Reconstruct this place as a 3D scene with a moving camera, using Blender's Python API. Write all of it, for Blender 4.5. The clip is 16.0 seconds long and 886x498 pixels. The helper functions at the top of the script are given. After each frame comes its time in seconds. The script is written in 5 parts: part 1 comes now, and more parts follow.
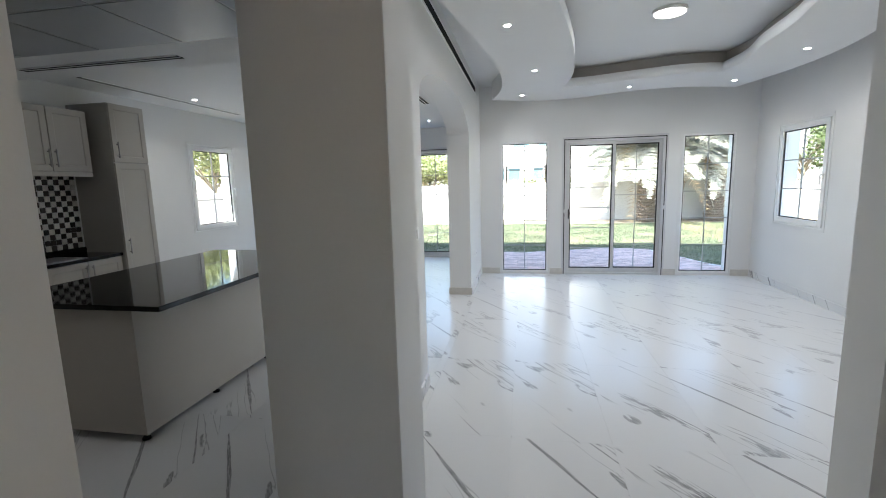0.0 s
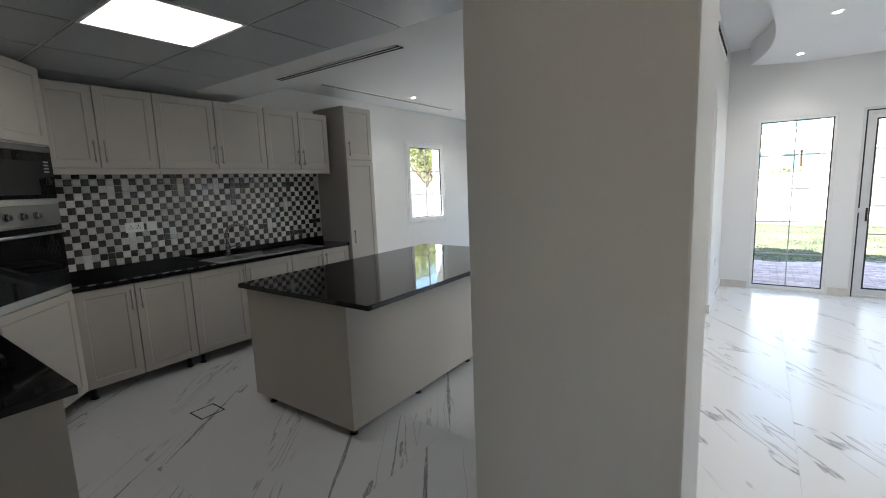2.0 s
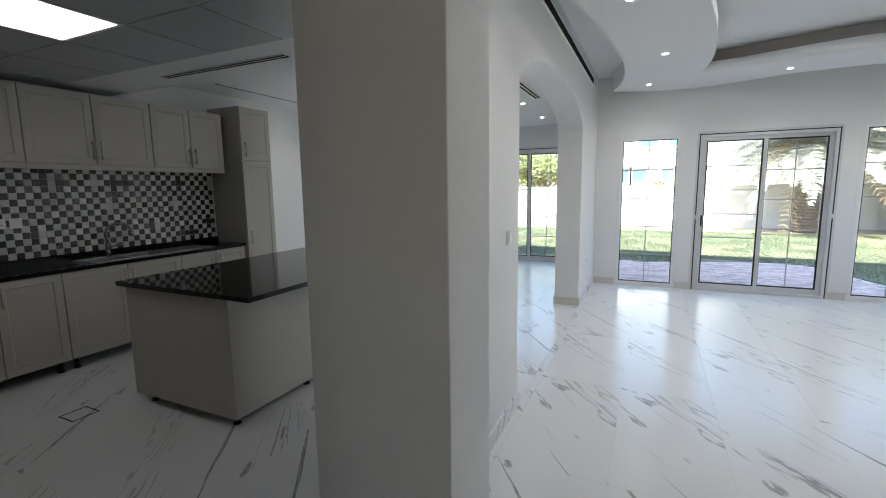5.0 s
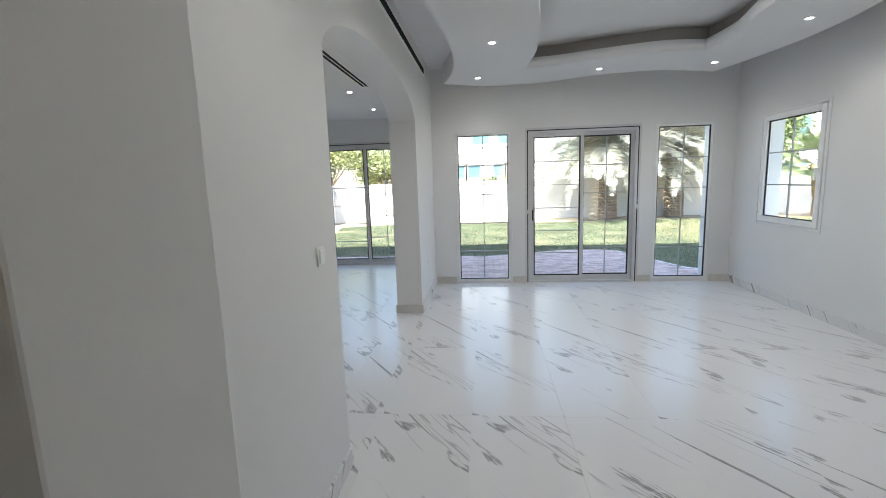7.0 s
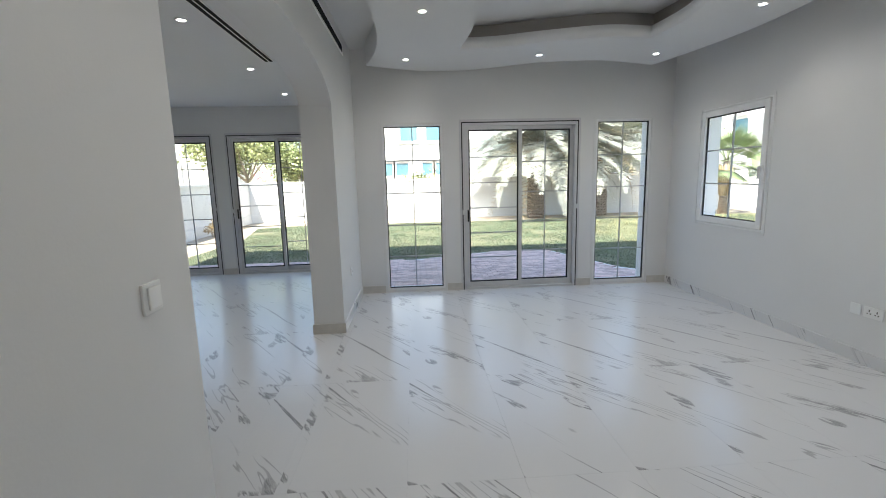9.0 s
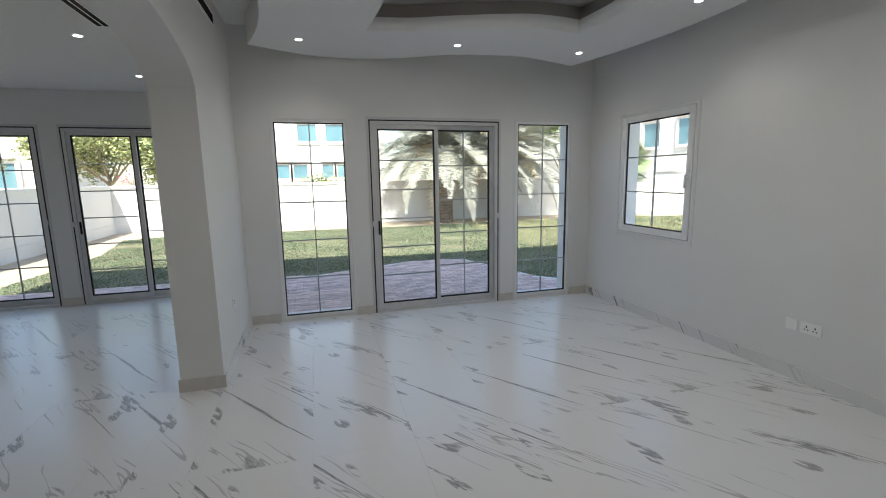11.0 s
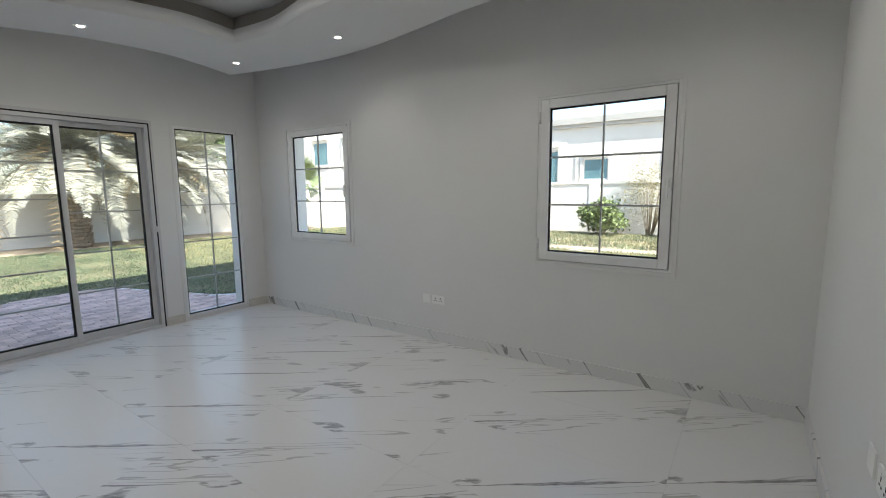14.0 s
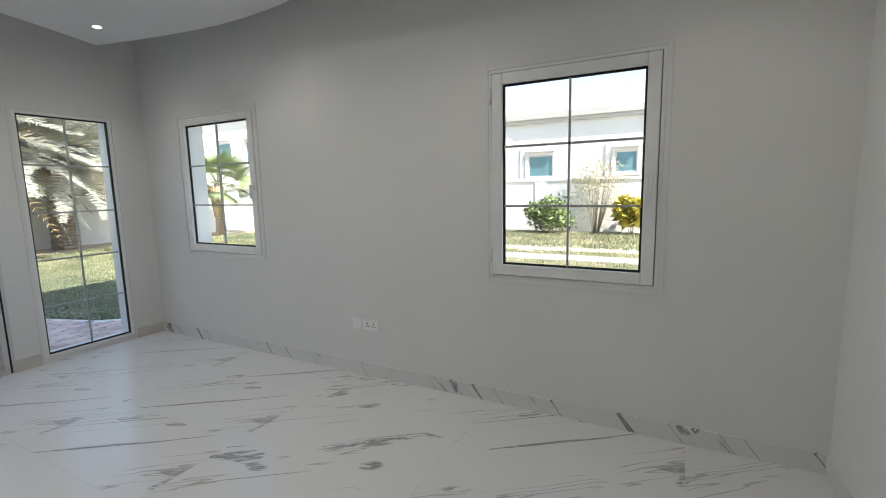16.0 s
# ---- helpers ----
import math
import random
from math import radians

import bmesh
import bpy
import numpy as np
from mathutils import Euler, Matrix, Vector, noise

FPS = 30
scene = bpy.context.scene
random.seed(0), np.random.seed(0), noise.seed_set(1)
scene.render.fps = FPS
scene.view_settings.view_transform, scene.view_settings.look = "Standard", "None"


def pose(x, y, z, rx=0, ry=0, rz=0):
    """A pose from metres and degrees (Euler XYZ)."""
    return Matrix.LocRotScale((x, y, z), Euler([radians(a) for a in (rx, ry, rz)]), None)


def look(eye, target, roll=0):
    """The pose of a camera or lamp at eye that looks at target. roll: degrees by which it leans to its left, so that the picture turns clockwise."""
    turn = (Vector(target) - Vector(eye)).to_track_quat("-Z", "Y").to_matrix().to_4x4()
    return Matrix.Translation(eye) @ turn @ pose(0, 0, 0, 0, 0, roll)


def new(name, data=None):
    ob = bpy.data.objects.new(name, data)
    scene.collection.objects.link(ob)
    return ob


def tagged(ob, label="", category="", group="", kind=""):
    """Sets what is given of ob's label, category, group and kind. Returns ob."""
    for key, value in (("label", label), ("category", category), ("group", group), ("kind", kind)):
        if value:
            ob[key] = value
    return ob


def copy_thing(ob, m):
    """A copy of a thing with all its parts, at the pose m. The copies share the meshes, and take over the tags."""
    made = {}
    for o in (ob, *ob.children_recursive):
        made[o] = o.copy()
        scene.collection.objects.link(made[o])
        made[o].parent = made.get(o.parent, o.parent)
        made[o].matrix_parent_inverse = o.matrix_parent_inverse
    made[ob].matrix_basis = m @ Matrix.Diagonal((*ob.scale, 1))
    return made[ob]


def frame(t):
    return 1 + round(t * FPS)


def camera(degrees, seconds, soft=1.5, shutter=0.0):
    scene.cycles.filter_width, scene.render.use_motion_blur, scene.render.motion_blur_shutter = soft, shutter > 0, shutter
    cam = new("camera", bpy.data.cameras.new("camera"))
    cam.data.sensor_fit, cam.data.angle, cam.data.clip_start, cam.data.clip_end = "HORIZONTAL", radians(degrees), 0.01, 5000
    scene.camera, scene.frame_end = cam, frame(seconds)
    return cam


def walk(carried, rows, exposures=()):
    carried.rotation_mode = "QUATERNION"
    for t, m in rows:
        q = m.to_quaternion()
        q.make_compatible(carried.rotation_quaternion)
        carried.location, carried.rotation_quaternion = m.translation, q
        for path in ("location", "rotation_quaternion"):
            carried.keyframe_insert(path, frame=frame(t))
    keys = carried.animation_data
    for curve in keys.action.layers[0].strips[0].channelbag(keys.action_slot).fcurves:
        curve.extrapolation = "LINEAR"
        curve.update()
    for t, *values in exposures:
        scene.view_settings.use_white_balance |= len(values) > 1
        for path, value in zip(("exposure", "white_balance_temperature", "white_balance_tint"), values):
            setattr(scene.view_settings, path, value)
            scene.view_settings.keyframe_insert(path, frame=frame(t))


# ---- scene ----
cam = camera(89.6, 16.0, soft=1.0)
PATH = [
    (0, (0.245, -0.169, 1.562), (-0.116, 1.777, 1.273), -1.5),
    (0.5, (0.154, -0.038, 1.582), (-0.358, 1.873, 1.284), -1.7),
    (1, (0.053, 0.116, 1.567), (-0.626, 1.974, 1.271), -1.7),
    (1.5, (-0.028, 0.203, 1.568), (-0.887, 1.985, 1.281), -1.6),
    (2, (-0.08, 0.279, 1.559), (-1.23, 1.889, 1.271), -2.2),
    (2.5, (-0.098, 0.282, 1.554), (-1.443, 1.735, 1.269), -2.3),
    (3, (-0.062, 0.271, 1.553), (-1.552, 1.576, 1.271), -1.8),
    (3.5, (0.018, 0.235, 1.546), (-1.524, 1.478, 1.269), -1.5),
    (4, (0.13, 0.158, 1.532), (-1.385, 1.437, 1.269), -1.3),
    (4.5, (0.232, 0.112, 1.531), (-1.066, 1.611, 1.266), -0.6),
    (5, (0.304, 0.151, 1.536), (-0.535, 1.946, 1.262), -0.8),
    (5.2, (0.353, 0.183, 1.53), (-0.366, 2.026, 1.239), -1.4),
    (7.3, (0.256, 0.952, 1.549), (0.116, 2.923, 1.243), -1.4),
    (7.5, (0.24, 1.01, 1.533), (0.139, 2.983, 1.22), -1.1),
    (8, (0.205, 1.158, 1.496), (0.19, 3.134, 1.185), -1.0),
    (8.5, (0.237, 1.339, 1.511), (0.282, 3.313, 1.196), -1.3),
    (11, (0.258, 2.359, 1.575), (0.796, 4.259, 1.258), -1.0),
    (11.5, (0.243, 2.339, 1.572), (0.901, 4.203, 1.266), -1.1),
    (12, (0.183, 2.227, 1.563), (1.037, 4.014, 1.289), -1.1),
    (12.5, (0.128, 2.134, 1.544), (1.225, 3.785, 1.278), -0.9),
    (13, (0.086, 2.092, 1.524), (1.426, 3.554, 1.261), -0.7),
    (13.5, (0.117, 2.103, 1.506), (1.618, 3.398, 1.247), -0.5),
    (14, (0.201, 2.154, 1.499), (1.831, 3.282, 1.236), -0.5),
    (14.5, (0.32, 2.202, 1.502), (2.024, 3.215, 1.236), -0.8),
    (15, (0.504, 2.247, 1.488), (2.248, 3.192, 1.228), -1.5),
    (15.5, (0.72, 2.357, 1.479), (2.475, 3.279, 1.214), -1.4),
    (16, (0.939, 2.511, 1.496), (2.69, 3.439, 1.225), -1.2),
]
EXPOSURES = [(0.0, 2.47, 6280, 10), (1.5, 2.5, 6450, 10), (2.5, 3.25, 6400, 10), (3.5, 3.5, 6350, 10), (4.0, 3.2, 6350, 10), (5.0, 2.36, 6300, 10), (7.5, 2.1, 6500, 10), (8.5, 1.95, 6500, 10), (11.0, 1.48, 6650, 10),
             (13.0, 1.3, 6750, 10), (14.5, 1.6, 6750, 10), (16.0, 1.62, 6800, 10)]
walk(cam, [(t, look(eye, target, roll)) for t, eye, target, roll in PATH], EXPOSURES)

# ---- world and sun ----
SUN_DIR = Vector((-0.34, -0.80, 1.15)).normalized()
world = bpy.data.worlds.new("sky")
scene.world = world
world.use_nodes = True
wn = world.node_tree
bg = wn.nodes["Background"]
sky = wn.nodes.new("ShaderNodeTexSky")
sky.sky_type = "NISHITA"
sky.sun_disc = False
sky.sun_elevation = math.asin(SUN_DIR.z)
sky.sun_rotation = math.atan2(SUN_DIR.x, SUN_DIR.y)
wn.links.new(sky.outputs[0], bg.inputs[0])
bg.inputs[1].default_value = 0.15
sun_data = bpy.data.lights.new("sun", "SUN")
sun_data.energy = 4.6
sun_data.angle = radians(0.5)
sun_data.color = (1.0, 0.96, 0.9)
sun = new("sun", sun_data)
sun.matrix_world = look((0, 0, 30), Vector((0, 0, 30)) - SUN_DIR)


# lamps of the ceilings: small spots and the round tray lamp
# the last two are unseen spots, added to brighten the east wall
SPOTS = [(0.1, 3.8, 2.85), (0.36, 5.42, 2.85), (0.2, 6.9, 2.85), (1.69, 6.76, 2.85), (3.03, 6.75, 2.85), (3.11, 5.28, 2.85), (2.95, 3.75, 2.85), (-1.45, 6.7, 2.72), (-1.5, 8.15, 2.72), (-3.95, 5.15, 2.72), (-3.95, 6.7, 2.72), (-1.42, 5.2, 2.72), (0.15, 2.32, 2.85), (2.95, 2.35, 2.85)]
for x, y, z in SPOTS:
    spot_data = bpy.data.lights.new("spot", "SPOT")
    spot_data.energy = 4.2
    spot_data.spot_size = radians(130)
    spot_data.spot_blend = 0.9
    spot_data.shadow_soft_size = 0.03
    spot_data.color = (1.0, 0.97, 0.93)
    new("spot", spot_data).matrix_world = Matrix.Translation((x, y, z - 0.012))
for x, y, z, size, shape, power in ((1.58, 4.6, 3.08, 0.27, "DISK", 4.0),):
    lamp_data = bpy.data.lights.new("ceiling_lamp", "AREA")
    lamp_data.shape = shape
    lamp_data.size = size
    lamp_data.energy = power
    new("ceiling_lamp", lamp_data).matrix_world = Matrix.Translation((x, y, z))

# ---- materials ----
VEIN_TURN = radians(-54)

def material(name, color, rough=0.5, metal=0.0, vary=0.06, scale=6.0, bump=0.0, bump_scale=60.0, random_vary=0.0, coat=0.0, stain=0.0):
    """A paint-like material with variation at two scales and fine relief."""
    m = bpy.data.materials.new(name)
    m.use_nodes = True
    nt = m.node_tree
    b = nt.nodes["Principled BSDF"]
    b.inputs["Roughness"].default_value = rough
    b.inputs["Metallic"].default_value = metal
    b.inputs["Coat Weight"].default_value = coat
    geo = nt.nodes.new("ShaderNodeNewGeometry")
    n1 = nt.nodes.new("ShaderNodeTexNoise")
    n1.inputs["Scale"].default_value = scale
    n1.inputs["Detail"].default_value = 5
    nt.links.new(geo.outputs["Position"], n1.inputs["Vector"])
    mr = nt.nodes.new("ShaderNodeMapRange")
    mr.inputs[1].default_value, mr.inputs[2].default_value = 0.3, 0.7
    mr.inputs[3].default_value, mr.inputs[4].default_value = 1 - vary, 1 + vary
    nt.links.new(n1.outputs["Fac"], mr.inputs[0])
    mul = nt.nodes.new("ShaderNodeVectorMath")
    mul.operation = "SCALE"
    mul.inputs[0].default_value = color
    nt.links.new(mr.outputs[0], mul.inputs["Scale"])
    col = mul.outputs[0]
    if random_vary:
        oi = nt.nodes.new("ShaderNodeObjectInfo")
        m2 = nt.nodes.new("ShaderNodeMapRange")
        m2.inputs[3].default_value, m2.inputs[4].default_value = 1 - random_vary, 1 + random_vary
        add = nt.nodes.new("ShaderNodeMath")
        add.operation = "ADD"
        nt.links.new(oi.outputs["Random"], add.inputs[0])
        nt.links.new(geo.outputs["Random Per Island"], add.inputs[1])
        fr = nt.nodes.new("ShaderNodeMath")
        fr.operation = "FRACT"
        nt.links.new(add.outputs[0], fr.inputs[0])
        nt.links.new(fr.outputs[0], m2.inputs[0])
        s2 = nt.nodes.new("ShaderNodeVectorMath")
        s2.operation = "SCALE"
        nt.links.new(col, s2.inputs[0])
        nt.links.new(m2.outputs[0], s2.inputs["Scale"])
        col = s2.outputs[0]
    nt.links.new(col, b.inputs["Base Color"])
    r2 = nt.nodes.new("ShaderNodeMapRange")
    r2.inputs[3].default_value, r2.inputs[4].default_value = max(0.02, rough - 0.08), min(1, rough + 0.08)
    nt.links.new(n1.outputs["Fac"], r2.inputs[0])
    nt.links.new(r2.outputs[0], b.inputs["Roughness"])
    if bump:
        n2 = nt.nodes.new("ShaderNodeTexNoise")
        n2.inputs["Scale"].default_value = bump_scale
        n2.inputs["Detail"].default_value = 4
        nt.links.new(geo.outputs["Position"], n2.inputs["Vector"])
        bp = nt.nodes.new("ShaderNodeBump")
        bp.inputs["Strength"].default_value = bump
        bp.inputs["Distance"].default_value = 0.01
        nt.links.new(n2.outputs["Fac"], bp.inputs["Height"])
        nt.links.new(bp.outputs[0], b.inputs["Normal"])
    return m


def emitter(name, color, strength):
    m = bpy.data.materials.new(name)
    m.use_nodes = True
    b = m.node_tree.nodes["Principled BSDF"]
    b.inputs["Base Color"].default_value = (0.8, 0.8, 0.8, 1)
    b.inputs["Emission Color"].default_value = (*color, 1)
    b.inputs["Emission Strength"].default_value = strength
    return m


def glass_material(name, tint=(1, 1, 1)):
    m = bpy.data.materials.new(name)
    m.use_nodes = True
    nt = m.node_tree
    nt.nodes.remove(nt.nodes["Principled BSDF"])
    out = nt.nodes["Material Output"]
    t = nt.nodes.new("ShaderNodeBsdfTransparent")
    t.inputs[0].default_value = (*tint, 1)
    g = nt.nodes.new("ShaderNodeBsdfGlossy")
    g.inputs["Roughness"].default_value = 0.02
    mx = nt.nodes.new("ShaderNodeMixShader")
    mx.inputs[0].default_value = 0.035
    nt.links.new(t.outputs[0], mx.inputs[1])
    nt.links.new(g.outputs[0], mx.inputs[2])
    nt.links.new(mx.outputs[0], out.inputs[0])
    return m


def marble_material(name, rough=0.25, turn=VEIN_TURN, upright=False):
    """White porcelain with short slanting grey streaks and small blotches; every tile takes another part of the pattern."""
    m = bpy.data.materials.new(name)
    m.use_nodes = True
    nt = m.node_tree
    L = nt.links.new
    b = nt.nodes["Principled BSDF"]

    def node(kind, **kw):
        n = nt.nodes.new(kind)
        for k, v in kw.items():
            n.inputs[k].default_value = v
        return n

    def math_node(op, a, c):
        n = nt.nodes.new("ShaderNodeMath")
        n.operation = op
        n.use_clamp = False
        for i, v in enumerate((a, c)):
            if isinstance(v, (int, float)):
                n.inputs[i].default_value = v
            else:
                L(v, n.inputs[i])
        return n.outputs[0]

    def ramp(v, lo, hi, a=0.0, c=1.0):
        n = nt.nodes.new("ShaderNodeMapRange")
        n.interpolation_type = "SMOOTHSTEP"
        n.inputs[1].default_value, n.inputs[2].default_value, n.inputs[3].default_value, n.inputs[4].default_value = lo, hi, a, c
        L(v, n.inputs[0])
        return n.outputs[0]

    geo = node("ShaderNodeNewGeometry")
    oi = node("ShaderNodeObjectInfo")
    off = nt.nodes.new("ShaderNodeVectorMath")
    off.operation = "SCALE"
    off.inputs[0].default_value = (7.3, 5.1, 0.0)
    step = math_node("FLOOR", math_node("MULTIPLY", oi.outputs["Random"], 6.0), 0.0)
    L(step, off.inputs["Scale"])
    tc = node("ShaderNodeTexCoord")
    add = nt.nodes.new("ShaderNodeVectorMath")
    flat = tc.outputs["Object"]
    if upright:
        # on a skirting the pattern runs along the wall and up it
        cut = nt.nodes.new("ShaderNodeSeparateXYZ")
        L(flat, cut.inputs[0])
        put = nt.nodes.new("ShaderNodeCombineXYZ")
        L(math_node("ADD", cut.outputs["X"], cut.outputs["Y"]), put.inputs["X"])
        L(cut.outputs["Z"], put.inputs["Y"])
        flat = put.outputs[0]
    L(flat, add.inputs[0])
    L(off.outputs[0], add.inputs[1])
    # streak frame: u along the veins, v across them
    rot = nt.nodes.new("ShaderNodeVectorRotate")
    rot.rotation_type = "Z_AXIS"
    rot.inputs["Angle"].default_value = -turn
    L(add.outputs[0], rot.inputs["Vector"])
    warp = node("ShaderNodeTexNoise", Scale=3.0, Detail=3.0)
    L(rot.outputs[0], warp.inputs["Vector"])
    w = nt.nodes.new("ShaderNodeVectorMath")
    w.operation = "SCALE"
    w.inputs["Scale"].default_value = 0.035
    L(warp.outputs["Color"], w.inputs[0])
    p = nt.nodes.new("ShaderNodeVectorMath")
    L(rot.outputs[0], p.inputs[0])
    L(w.outputs[0], p.inputs[1])

    def stretched(sx, sy, scale, detail):
        mp = nt.nodes.new("ShaderNodeMapping")
        mp.inputs["Scale"].default_value = (sx, sy, 1)
        L(p.outputs[0], mp.inputs["Vector"])
        n = node("ShaderNodeTexNoise", Scale=scale, Detail=detail, Roughness=0.55)
        L(mp.outputs[0], n.inputs["Vector"])
        return n.outputs["Fac"]

    # rows of thin streaks: every row has its own offset and is broken along its length
    sep = nt.nodes.new("ShaderNodeSeparateXYZ")
    L(p.outputs[0], sep.inputs[0])

    def streaks(pitch, freq, lo, hi, thin, thick, seed):
        q = math_node("ADD", math_node("DIVIDE", sep.outputs["Y"], pitch), seed)
        row = math_node("FLOOR", q, 0.0)
        wn1 = nt.nodes.new("ShaderNodeTexWhiteNoise")
        wn1.noise_dimensions = "1D"
        L(row, wn1.inputs["W"])
        off1 = math_node("MULTIPLY", math_node("SUBTRACT", wn1.outputs["Value"], 0.5), 0.6)
        away = math_node("MULTIPLY", math_node("ABSOLUTE", math_node("ADD", math_node("SUBTRACT", math_node("FRACT", q, 0.0), 0.5), off1), 0.0), pitch)
        along = nt.nodes.new("ShaderNodeTexNoise")
        along.noise_dimensions = "1D"
        along.inputs["Scale"].default_value = 1.0
        along.inputs["Detail"].default_value = 1.0
        L(math_node("ADD", math_node("MULTIPLY", sep.outputs["X"], freq), math_node("MULTIPLY", wn1.outputs["Value"], 97.0)), along.inputs["W"])
        swell = ramp(along.outputs["Fac"], lo, hi, 0.0, 1.0)
        grain = stretched(9.0, 40.0, 1.0, 2.0)
        half = math_node("MULTIPLY", math_node("ADD", thin, math_node("MULTIPLY", swell, thick)), math_node("ADD", grain, 0.5))
        core = math_node("SUBTRACT", half, away)
        return math_node("MULTIPLY", ramp(core, -0.0015, 0.0015), ramp(along.outputs["Fac"], lo - 0.02, lo + 0.03))

    def contour(v, width):
        return ramp(math_node("ABSOLUTE", math_node("SUBTRACT", v, 0.5), 0.0), width, width * 0.35)

    # long tapering streaks, fine open loops between them, and small dense clusters
    v1 = streaks(0.27, 0.48, 0.485, 0.76, 0.0022, 0.0130, 0.3)
    loops = math_node("MULTIPLY", contour(stretched(0.85, 9.0, 1.0, 2.0), 0.015), ramp(stretched(0.9, 3.2, 1.0, 0.0), 0.55, 0.61))
    v2 = math_node("MULTIPLY", loops, 0.55)
    patch = ramp(stretched(2.6, 6.5, 1.0, 0.0), 0.69, 0.725)
    v3 = math_node("MULTIPLY", math_node("MULTIPLY", ramp(stretched(6.5, 34.0, 1.0, 3.0), 0.46, 0.52), patch), 0.95)
    grainy = ramp(stretched(14.0, 120.0, 1.0, 2.0), 0.30, 0.62, 0.55, 1.0)
    fac = math_node("MULTIPLY", math_node("MAXIMUM", math_node("MAXIMUM", v1, v2), v3), grainy)
    mix = nt.nodes.new("ShaderNodeMix")
    mix.data_type = "RGBA"
    mix.inputs[6].default_value = (0.73, 0.725, 0.715, 1)
    mix.inputs[7].default_value = (0.195, 0.19, 0.19, 1)
    L(fac, mix.inputs[0])
    L(mix.outputs[2], b.inputs["Base Color"])
    L(ramp(fac, 0.0, 1.0, rough, rough + 0.12), b.inputs["Roughness"])
    return m


def ground_material(name, c1, c2, scale, bump, rough=0.95):
    m = bpy.data.materials.new(name)
    m.use_nodes = True
    nt = m.node_tree
    b = nt.nodes["Principled BSDF"]
    b.inputs["Roughness"].default_value = rough
    geo = nt.nodes.new("ShaderNodeNewGeometry")
    n = nt.nodes.new("ShaderNodeTexNoise")
    n.inputs["Scale"].default_value = scale
    n.inputs["Detail"].default_value = 8
    n.inputs["Roughness"].default_value = 0.7
    nt.links.new(geo.outputs["Position"], n.inputs["Vector"])
    r = nt.nodes.new("ShaderNodeValToRGB")
    r.color_ramp.elements[0].position, r.color_ramp.elements[1].position = 0.35, 0.65
    r.color_ramp.elements[0].color, r.color_ramp.elements[1].color = (*c1, 1), (*c2, 1)
    nt.links.new(n.outputs["Fac"], r.inputs[0])
    nt.links.new(r.outputs[0], b.inputs["Base Color"])
    bp = nt.nodes.new("ShaderNodeBump")
    bp.inputs["Strength"].default_value = bump
    n2 = nt.nodes.new("ShaderNodeTexNoise")
    n2.inputs["Scale"].default_value = 40
    nt.links.new(geo.outputs["Position"], n2.inputs["Vector"])
    nt.links.new(n2.outputs["Fac"], bp.inputs["Height"])
    nt.links.new(bp.outputs[0], b.inputs["Normal"])
    return m


def granite_material(name):
    m = material(name, (0.012, 0.012, 0.013), 0.09, vary=0.3, scale=40)
    nt = m.node_tree
    b = nt.nodes["Principled BSDF"]
    geo = nt.nodes.new("ShaderNodeNewGeometry")
    v = nt.nodes.new("ShaderNodeTexVoronoi")
    v.inputs["Scale"].default_value = 260
    nt.links.new(geo.outputs["Position"], v.inputs["Vector"])
    r = nt.nodes.new("ShaderNodeMapRange")
    r.inputs[1].default_value, r.inputs[2].default_value, r.inputs[3].default_value, r.inputs[4].default_value = 0.02, 0.10, 0.05, 0.005
    nt.links.new(v.outputs["Distance"], r.inputs[0])
    c = nt.nodes.new("ShaderNodeCombineColor")
    for i in range(3):
        nt.links.new(r.outputs[0], c.inputs[i])
    nt.links.new(c.outputs[0], b.inputs["Base Color"])
    return m


M_WALL = material("wall_paint", (0.765, 0.76, 0.745), 0.6, vary=0.015, scale=1.6, bump=0.05, bump_scale=90)
M_CEIL = material("ceiling_paint", (0.80, 0.80, 0.79), 0.7, vary=0.012, scale=1.2, bump=0.03, bump_scale=70)
M_TAUPE = material("taupe_cove", (0.40, 0.375, 0.345), 0.7, vary=0.02, scale=1.5)
M_MARBLE = marble_material("marble_tile", 0.21)
M_SKIRT = marble_material("marble_skirting", 0.35, radians(52), True)
M_CREAM = material("cream_skirting", (0.62, 0.59, 0.54), 0.45, vary=0.05, scale=12)
M_GROUT = material("grout", (0.70, 0.695, 0.685), 0.5, vary=0.03, scale=30)
M_CAB = material("cabinet_paint", (0.47, 0.435, 0.385), 0.42, vary=0.02, scale=3, bump=0.02, bump_scale=120)
M_CABIN = material("cabinet_carcass", (0.42, 0.395, 0.36), 0.5, vary=0.02, scale=3)
M_GRANITE = granite_material("black_granite")
M_BLACK = material("black_plastic", (0.006, 0.006, 0.006), 0.35, vary=0.1, scale=20)
M_BLACKGLASS = material("black_glass", (0.008, 0.008, 0.009), 0.05, vary=0.05, scale=5)
M_IRON = material("cast_iron", (0.015, 0.015, 0.015), 0.5, vary=0.2, scale=50, bump=0.2, bump_scale=300)
M_STEEL = material("brushed_steel", (0.42, 0.41, 0.40), 0.32, 1.0, vary=0.05, scale=30)
M_DARKSTEEL = material("oven_steel", (0.17, 0.167, 0.163), 0.34, 1.0, vary=0.06, scale=25)
M_CHROME = material("chrome", (0.38, 0.38, 0.39), 0.15, 1.0, vary=0.02, scale=20)
M_ALU = material("aluminium_frame", (0.64, 0.64, 0.64), 0.42, 0.25, vary=0.04, scale=8)
M_WFRAME = material("white_frame", (0.84, 0.84, 0.83), 0.4, vary=0.03, scale=8)
M_BAR = material("glazing_bar", (0.36, 0.37, 0.36), 0.45, vary=0.05, scale=20)
